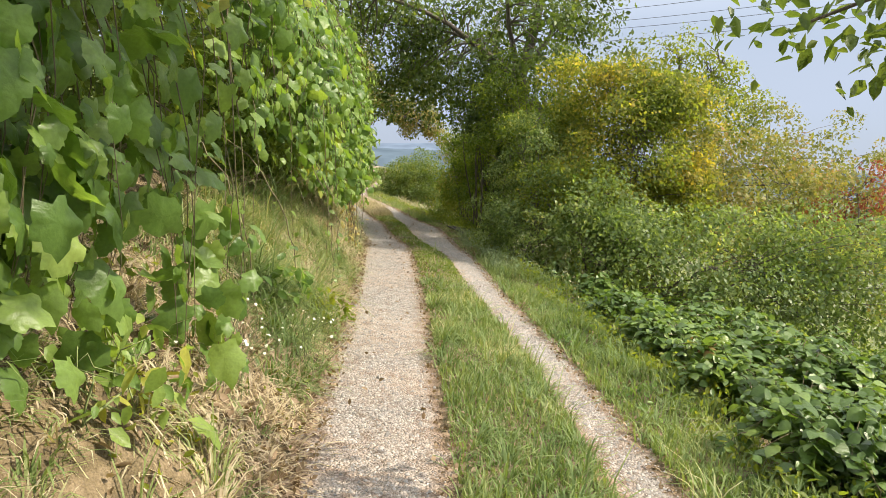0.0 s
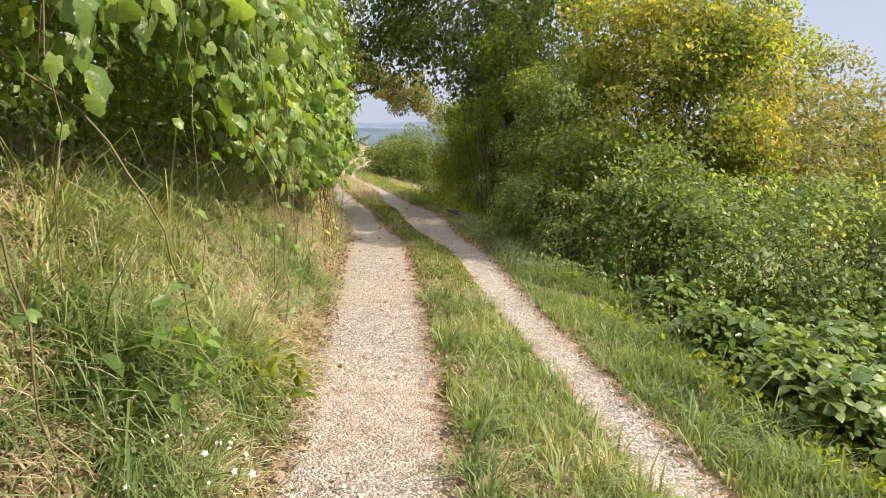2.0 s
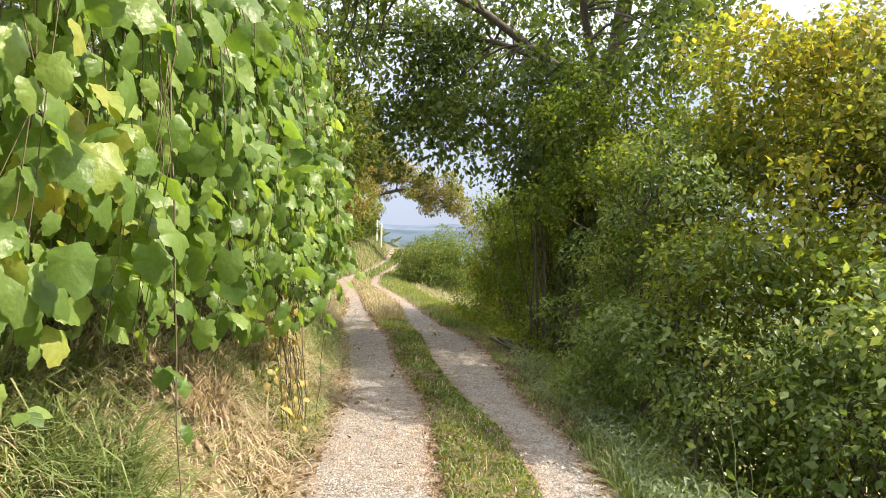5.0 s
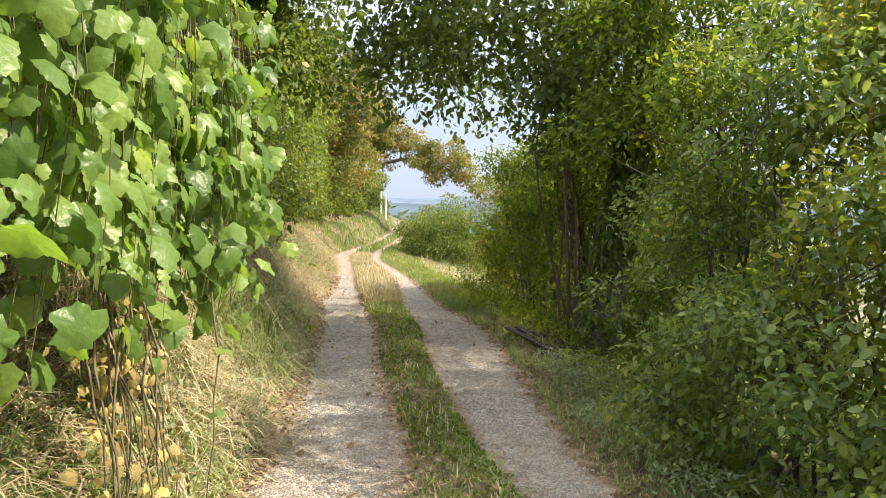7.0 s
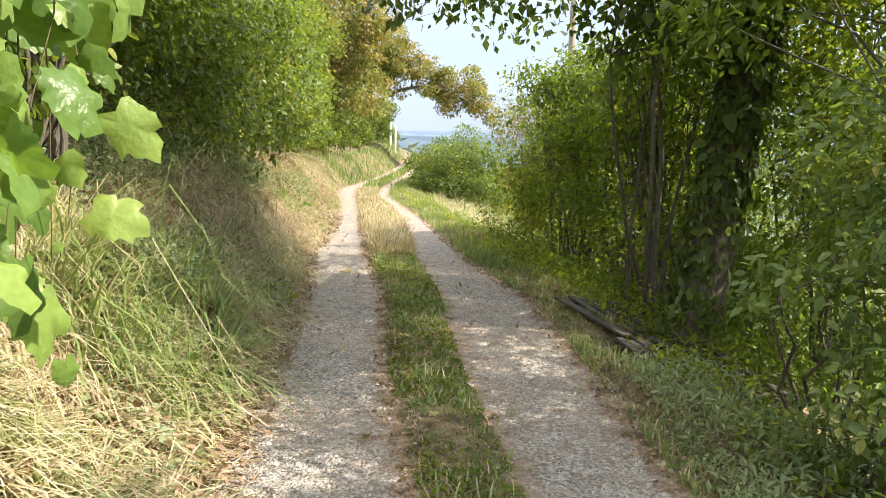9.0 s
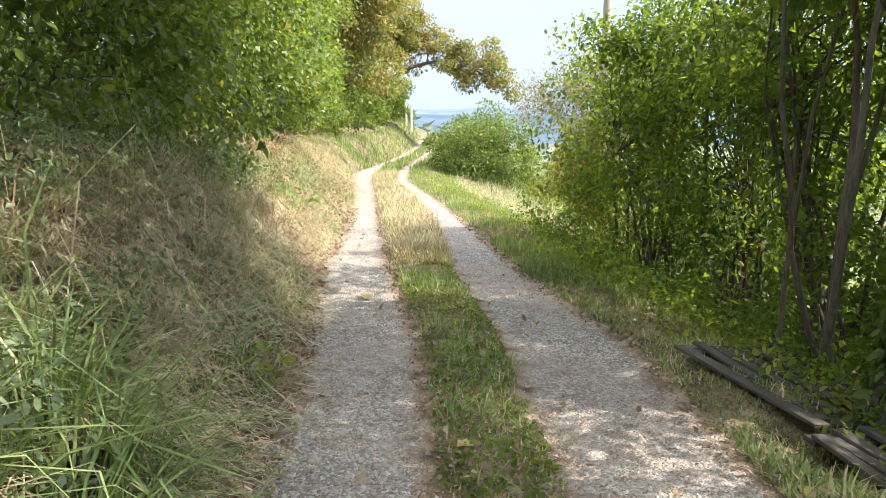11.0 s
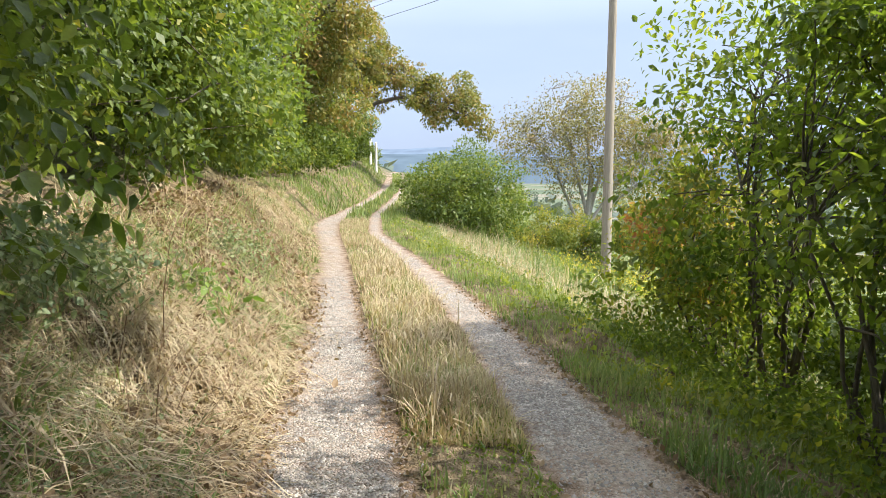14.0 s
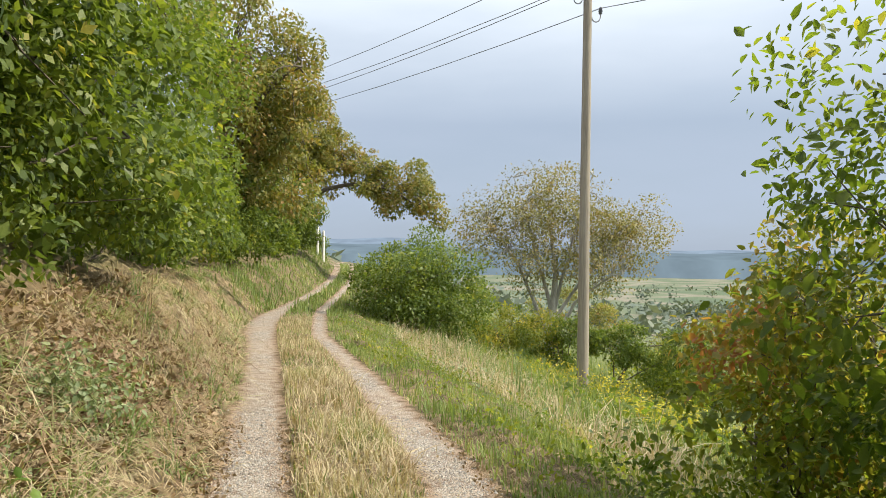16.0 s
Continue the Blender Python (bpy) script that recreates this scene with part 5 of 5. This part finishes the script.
# High limb and blobs near (2.9, 2.3) are unseen, added to shade the vine.
tree("roadside_tree", "tree with a leafy branch over the verge and unseen boughs added to shade the vine", (5.2, -0.6, gz(5.2, -0.6)), (4.8, -0.2, 4.6), 0.075,
     [(0.6, (1.75, 3.35, 2.36), (0, 0, .45)), (0.8, (5.0, -1.6, 6.0), (0, 0, .3)), (0.9, (2.9, 2.3, 6.0), (0, 0, .3))],
     [(1.95, 3.35, 2.36, .35, .3, .1), (2.25, 3.35, 2.1, .25, .3, .14), (2.5, 3.0, 2.5, .4, .5, .2), (2.0, 3.4, 2.5, .4, .3, .1), (2.35, 3.3, 2.4, .35, .3, .14), (2.9, 2.3, 6.1, 1.0, 1.1, .9), (2.6, 3.3, 5.6, .8, .9, .7),  (5.0, -1.4, 5.6, 1.4, 1.2, 1.0), (5.6, -.6, 5.0, 1.3, 1.3, 1.2)], 13000, 0.085, DARKLEAF, tmpl=OVAL, clump=9, spread=0.13, twigs=70)

# Bushes added to keep the sun off the undergrowth behind the coppice.
for (cx, cy, h) in ((2.4, 20.7, 1.3), (2.1, 23.1, 1.2), (1.9, 25.2, 1.0), (3.6, 22.2, 1.2)):
    shrub("slope_bush", (cx, cy, gz(cx, cy)), "low dark bush added behind the coppice to block sunlight", "bush",
          [(cx, cy, gz(cx, cy) + h * .5, .8, 1.1, h * .6), (cx + .5, cy + .5, gz(cx, cy) + h * .45, .8, .9, h * .5)], 7000, 0.07, HEDGE, KITE, stems=6, stem_r=.016, twigs=20, group="bushes behind the coppice")

# ---- far end of the lane ----
shrub("round_bush", (-2.3, 44.5, gz(-2.3, 44.5)), "rounded dense green bush at the bend of the lane", "bush",
      [(-2.6, 43.6, 0.7, 1.5, 1.6, 1.5), (-1.2, 44.6, 0.3, 1.6, 1.9, 1.6), (-2.0, 46.0, 0.9, 1.7, 1.9, 1.6)], 32000, 0.095, HEDGE, KITE, stems=7, twigs=60, clump=24, spread=.22)
tree("walnut_tree", "thinly leaved brownish walnut tree with a pale trunk", (3.25, 49.0, gz(3.25, 49.0)), (3.5, 49.2, 1.4), 0.17,
     [(0.35, (0.6, 48.6, 3.2), (0, 0, .5)), (0.4, (6.9, 49.6, 3.0), (0, 0, .6)), (0.5, (1.8, 49.4, 5.0), (0, 0, .3)), (0.6, (4.9, 49.0, 5.1), (0, 0, .2)), (0.9, (3.3, 50.2, 5.6), (0, 0, 0)), (0.3, (5.8, 48.0, 1.2), (0, 0, .5))],
     [(3.4, 49.2, 4.0, 2.6, 2.4, 1.6), (1.2, 48.8, 2.8, 1.7, 1.8, 1.6), (6.0, 49.4, 2.8, 2.2, 2.0, 1.6), (3.8, 49.0, 1.6, 3.0, 2.0, 1.3)], 28000, 0.09, WALNUT, PALEBARK, tmpl=KITE, clump=9, spread=0.22, fill=0.15, twigs=420)
shrub("gold_weed_bush", (0.9, 46.2, gz(0.9, 46.2)), "yellow-green weedy bush beside the walnut tree", "bush", [(0.8, 46.2, -0.7, 1.0, 1.0, .8), (1.9, 46.8, -1.0, 1.1, 1.0, .8)], 8000, 0.08, YELLOW, KITE, stems=5, twigs=20)
shrub("slope_bush", (3.4, 46.6, gz(3.4, 46.6)), "dark bush round the foot of the walnut tree", "bush", [(3.3, 46.8, -1.3, 1.2, 1.0, .9)], 5000, 0.09, HEDGE, KITE, stems=5, twigs=20)
shrub("slope_bush", (4.6, 44.8, gz(4.6, 44.8)), "dark green bush below the walnut tree", "bush", [(4.4, 44.8, -1.3, 1.5, 1.0, .9), (6.4, 45, -1.4, 1.6, 1.2, 1.0)], 9000, 0.09, HEDGE, stems=5, twigs=20)
for cx, cy, rx, rz, bm_, lab in ((7.2, 47.5, 1.6, 1.0, SHRUB, "bright green bush on the slope beyond the pole"), (9.6, 49.5, 1.5, 1.1, HEDGE, "dark green bush on the slope beyond the pole"), (12.5, 58, 2.6, 1.9, OLIVE, "olive-brown thicket further down the slope"),
                                 (17.5, 63, 3.0, 2.2, HEDGE, "dark thicket further down the slope"), (8.0, 66, 2.6, 2.0, OLIVE, "olive-brown thicket further down the slope"), (23, 60, 3.2, 2.2, OLIVE, "olive-brown thicket further down the slope")):
    g = gz(cx, cy)
    shrub("slope_thicket", (cx, cy, g), lab, "bush", [(cx, cy, g + rz * .8, rx, rx * .8, rz), (cx + rx * .7, cy + .5, g + rz * .6, rx * .8, rx * .7, rz * .8)], 7000, 0.12, bm_, KITE, stems=5, twigs=20, spread=.28, group="thickets down the slope")
tree("arching_oak", "autumn oak whose limb arches over the lane", (-9.6, 63, gz(-9.6, 63)), (-9.0, 63, 8.0), 0.32,
     [(0.45, (-0.9, 62.5, 3.9), (0, 0, 1.9)), (0.7, (-4.5, 63, 7.0), (0, 0, .6)), (0.6, (-12, 64, 8), (0, 0, .4)), (0.85, (-8, 61, 11), (0, 0, 0))],
     [(-3.4, 62.7, 6.2, 2.4, 2.0, 1.5), (-1.7, 62.5, 5.4, 1.3, 1.4, 1.2), (-0.9, 62.5, 4.1, .75, .9, 1.0), (-6.4, 63, 7.2, 2.4, 2.6, 1.6), (-9.5, 63, 8.5, 3.2, 3.2, 3.0)], 32000, 0.17, OAK, tmpl=KITE, twigs=180, spread=0.3)
tree("bank_oak", "tall autumn oak standing in the hedge", (-9.2, 46, gz(-9.2, 46)), (-8.6, 46, 8.5), 0.28,
     [(0.6, (-6.0, 45, 8.0), (0, 0, .5)), (0.7, (-11, 47, 9), (0, 0, .4)), (0.5, (-6.3, 47, 6.0), (0, 0, .5))],
     [(-8.4, 46, 8.4, 2.6, 3.0, 2.6), (-6.9, 45, 6.8, 1.5, 2.2, 1.8), (-7.4, 47, 4.8, 1.7, 2.2, 1.6)], 28000, 0.14, OAK, tmpl=KITE, twigs=120, spread=0.28)
for (cx, cy, h) in ((-6.2, 25.5, 5.6), (-7.2, 30.5, 6.6), (-8.3, 36.5, 7.2)):
    tree("bank_tree", "leafy green tree in the hedge above the bank", (cx - .8, cy, gz(cx - .8, cy)), (cx - .4, cy, h), 0.13,
         [(0.5, (cx + .9, cy - .5, h - 1), (0, 0, .3)), (0.6, (cx - 1.2, cy + 1, h), (0, 0, .3))],
         [(cx, cy, h - .4, 1.8, 2.2, 1.8), (cx + .7, cy + .5, h - 2.0, 1.4, 1.9, 1.4)], 15000, 0.085, HEDGE, tmpl=KITE, twigs=60)


def marker_post(x, y, h):
    t = thing("marker_post", (x, y, gz(x, y)), "slim white painted post on the bank", "post", "white posts at the bend")
    bm = bmesh.new()
    bmesh.ops.create_cone(bm, cap_ends=True, segments=14, radius1=0.09, radius2=0.085, depth=h, matrix=Matrix.Translation((0, 0, h / 2 - .05)))
    part("shaft", bm, WHITEPAINT, t)
    bm = bmesh.new()
    bmesh.ops.create_cone(bm, cap_ends=True, segments=14, radius1=0.1, radius2=0.03, depth=0.08, matrix=Matrix.Translation((0, 0, h - .02)))
    part("cap", bm, WHITEPAINT, t)


marker_post(-8.15, 69.0, 2.2)
marker_post(-8.75, 70.5, 1.9)

# ---- power pole and line ----
POLE = (2.3, 39.6)


def power_pole():
    g = gz(*POLE)
    t = thing("power_pole", (*POLE, g), "weathered grey-brown wooden power pole on the slope", "pole")
    zt = 10.3 - g
    V, F = tubes([(np.array([(0, 0, -.3), (0, 0, 2.5), (0.0, 0, 5), (0.01, 0, 8), (0.02, 0, zt)]), [.155, .145, .132, .118, .105])], 16)
    put("shaft", np_mesh("shaft", V, F, POLEWOOD, True), t)
    tips = []
    for z, s in ((8.15 - g, 1), (8.62 - g, -1), (9.05 - g, 1), (9.5 - g, -1)):
        hook = [(s * .1, 0, z - .05)] + [(s * (.12 + .12 * (1 - math.cos(a))), 0, z - .05 - .16 * math.sin(a)) for a in np.linspace(0.3, math.pi, 9)] + [(s * .36, 0, z + .08)]
        V, F = tubes([(np.array(hook), np.full(len(hook), .014))], 7)
        br = put("bracket", np_mesh("bracket", V, F, IRON, True), t)
        prof = [(.03, .0), (.055, .02), (.035, .05), (.06, .08), (.04, .12), (.055, .15), (.02, .19)]
        V, F = tubes([(np.array([(s * .36, 0, z + b) for _, b in prof]), [a for a, _ in prof])], 12)
        put("insulator", np_mesh("insulator", V, F, PORCELAIN, True), br, "dark ribbed insulator")
        tips.append(Vector((POLE[0] + s * .36, POLE[1], g + z + .16)))
    for p in tips:
        far_l, far_r = Vector((-24, 78, p.z + 3.0)), Vector((34, 12, p.z + 2.0))
        pts = []
        for a, b in ((far_l, p), (p, far_r)):
            for f in np.linspace(0, 1, 14)[(0 if a is far_l else 1):]:
                q = a.lerp(b, float(f))
                q.z -= 1.0 * 4 * f * (1 - f)
                pts.append(q[:])
        pts = np.array(pts)
        V, F = tubes([(pts, np.full(len(pts), .012))], 5)
        tagged(put("power_line", np_mesh("power_line", V, F, WIRE, True)), "thin dark overhead wire tied to the pole", "cable", "overhead wires")
    for q in ((-24, 78), (34, 12)):
        g2 = gz(*q)
        h = p.z + 3.5 - g2
        far = thing("power_pole", (*q, g2), "wooden power pole further along the line", "pole")
        V, F = tubes([(np.array([(0, 0, -.3), (0, 0, h / 2), (0, 0, h)]), [.16, .14, .11])], 12)
        put("shaft", np_mesh("shaft", V, F, POLEWOOD, True), far)


power_pole()


# ---- old slatted timber by the verge ----
def slat_panel(x, y, yaw, tilt, n, length, label):
    t = thing("slatted_panel", (x, y, gz(x, y) + 0.02), label, "timber", "old timber by the verge")
    for k in range(n):
        bm = bmesh.new()
        bmesh.ops.create_cube(bm, size=1, matrix=Matrix.Translation((k * .135 - n * .067, rng.normal(0, .05), .03 + abs(rng.normal(0, .012)))) @ Matrix.Rotation(rng.normal(0, .05), 4, "Z") @ Matrix.Rotation(rng.normal(0, .025), 4, "X") @ Matrix.Diagonal((.075 + .03 * rng.random(), length * (.75 + .3 * rng.random()), .022, 1)))
        bmesh.ops.bevel(bm, geom=bm.edges[:], offset=.004, segments=1, affect="EDGES")
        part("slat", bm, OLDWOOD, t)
    for s in (-1, 0, 1):
        bm = bmesh.new()
        bmesh.ops.create_cube(bm, size=1, matrix=Matrix.Translation((0, s * length * .42, .003)) @ Matrix.Diagonal((n * .135, .08, .03, 1)))
        bmesh.ops.bevel(bm, geom=bm.edges[:], offset=.004, segments=1, affect="EDGES")
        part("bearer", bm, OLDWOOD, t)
    t.rotation_euler = (radians(tilt[0]), radians(tilt[1]), radians(yaw))


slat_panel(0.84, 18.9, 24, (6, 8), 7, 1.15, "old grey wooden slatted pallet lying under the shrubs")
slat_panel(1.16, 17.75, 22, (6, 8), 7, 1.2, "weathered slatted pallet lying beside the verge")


# ---- small plants and fallen leaves ----
def daisy_clump(x, y, n, label):
    g = gz(x, y)
    at = np.array([x, y, g])
    t = thing("daisy_clump", at, label, "wildflowers")
    st, heads = [], []
    for k in range(n):
        e = np.array([x + rng.normal(0, .16), y + rng.normal(0, .2), g + .18 + .28 * rng.random()])
        b = np.array([x + rng.normal(0, .08), y + rng.normal(0, .1), g - .02])
        b[2] = gz(b[0], b[1]) - .02
        e[2] = max(e[2], gz(e[0], e[1]) + .12)
        st.append((bend(b, e, (0, 0, .03), 4, .01) - at, [.002] * 4))
        heads.append(e)
    V, F = tubes(st, 4)
    put_stuff("stalk_tuft", np_mesh("stalks", V, F, GREENSTEM), t)
    a = np.linspace(0, 2 * np.pi, 11)[:-1]
    tv = np.concatenate([[(0, 0, .15)], np.stack([np.cos(a), np.sin(a), 0 * a], -1) * np.where(np.arange(10) % 2, 1, .62)[:, None]])
    H = np.array(heads)
    V, F = scatter(tv, [[(0, i, i % 10 + 1) for i in range(1, 11)]], H - at, norm(rng.normal(size=(n, 3))), norm(rng.normal(0, .4, (n, 3)) + [.3, -.4, 1]), .011 * np.exp(rng.normal(0, .2, n)))
    put_stuff("flowers", np_mesh("flowers", V, F, PETAL), t, "small white daisy heads")


daisy_clump(-1.1, 4.1, 60, "clump of small white daisies at the foot of the bank")
daisy_clump(-0.87, 5.35, 32, "sparse white daisies in the dry grass")


def dry_stalks(x, y, n, h, label):
    at = np.array([x, y, gz(x, y)])
    t = thing("dry_weed", at, label, "weed")
    st, P = [], []
    for k in range(n):
        e = at + [rng.normal(0, .18), rng.normal(0, .18), h * (.6 + .5 * rng.random())]
        pts = bend(at + [rng.normal(0, .04), rng.normal(0, .04), -.03], e, (0, 0, .04), 5, .015)
        st.append((pts - at, np.linspace(.004, .0015, 5)))
        P.append(e + rng.normal(0, .035, (7, 3)))
    V, F = tubes(st, 4)
    put_stuff("stalk_tuft", np_mesh("stalks", V, F, GREENSTEM), t)
    P = np.concatenate(P)
    V, F = leaves_at(P, norm(rng.normal(size=P.shape)), .018, OVAL)
    put_stuff("seed_heads", np_mesh("seed_heads", V - at, F, STRAW), t, "pale fluffy seed heads")


for x, y in ((1.75, 10.3), (1.9, 9.7), (1.5, 11.5), (1.65, 7.9)):
    dry_stalks(x, y, 6, .75, "tall weed with pale seed heads on the verge")


def fallen_leaf(x, y, s, yaw):
    tv = OAKLEAF[0].copy()
    tv[:, 2] += 0.16 * (tv[:, 0] * 3) ** 2
    ob = put("fallen_leaf", np_mesh("fallen_leaf", tv * s, OAKLEAF[1], VINE_DRY))
    ob.location = (x, y, gz(x, y) + .012)
    ob.rotation_euler = (.1, .15, yaw)
    tagged(ob, "curled dry brown leaf lying on the gravel", "leaf", "fallen leaves on the lane")


for x, y, s in ((-2.25, 20.75, .2), (-2.0, 17.0, .17), (0.30, 17.4, .14), (-1.2, 17.7, .12), (-2.6, 20.3, .12)):
    fallen_leaf(x, y, s, rng.random() * 6)


def far_woods():
    n = 5200
    a = rng.uniform(-0.35, 1.3, n)
    r = rng.uniform(130, 900, n)
    r = np.where(rng.random(n) < .5, 330 + 90 * np.sin(a * 5) + 40 * np.sin(a * 17) + rng.normal(0, 20, n), r)
    keep = wave(r * np.sin(a) * .02, r * np.cos(a) * .02, 1.0, .5) + .3 * rng.normal(size=n) > 0.0
    a, r = a[keep], r[keep]
    x, y = r * np.sin(a), r * np.cos(a)
    n = len(a)
    k = 11
    p = np.stack([x, y, ground_z(x, y) + 2.5], -1)
    p = np.repeat(p, k, 0) + rng.normal(0, 1, (n * k, 3)) * [2.0, 2.0, 1.7]
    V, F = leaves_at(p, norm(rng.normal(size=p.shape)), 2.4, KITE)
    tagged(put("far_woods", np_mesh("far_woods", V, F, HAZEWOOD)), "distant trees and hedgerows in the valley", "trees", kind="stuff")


far_woods()
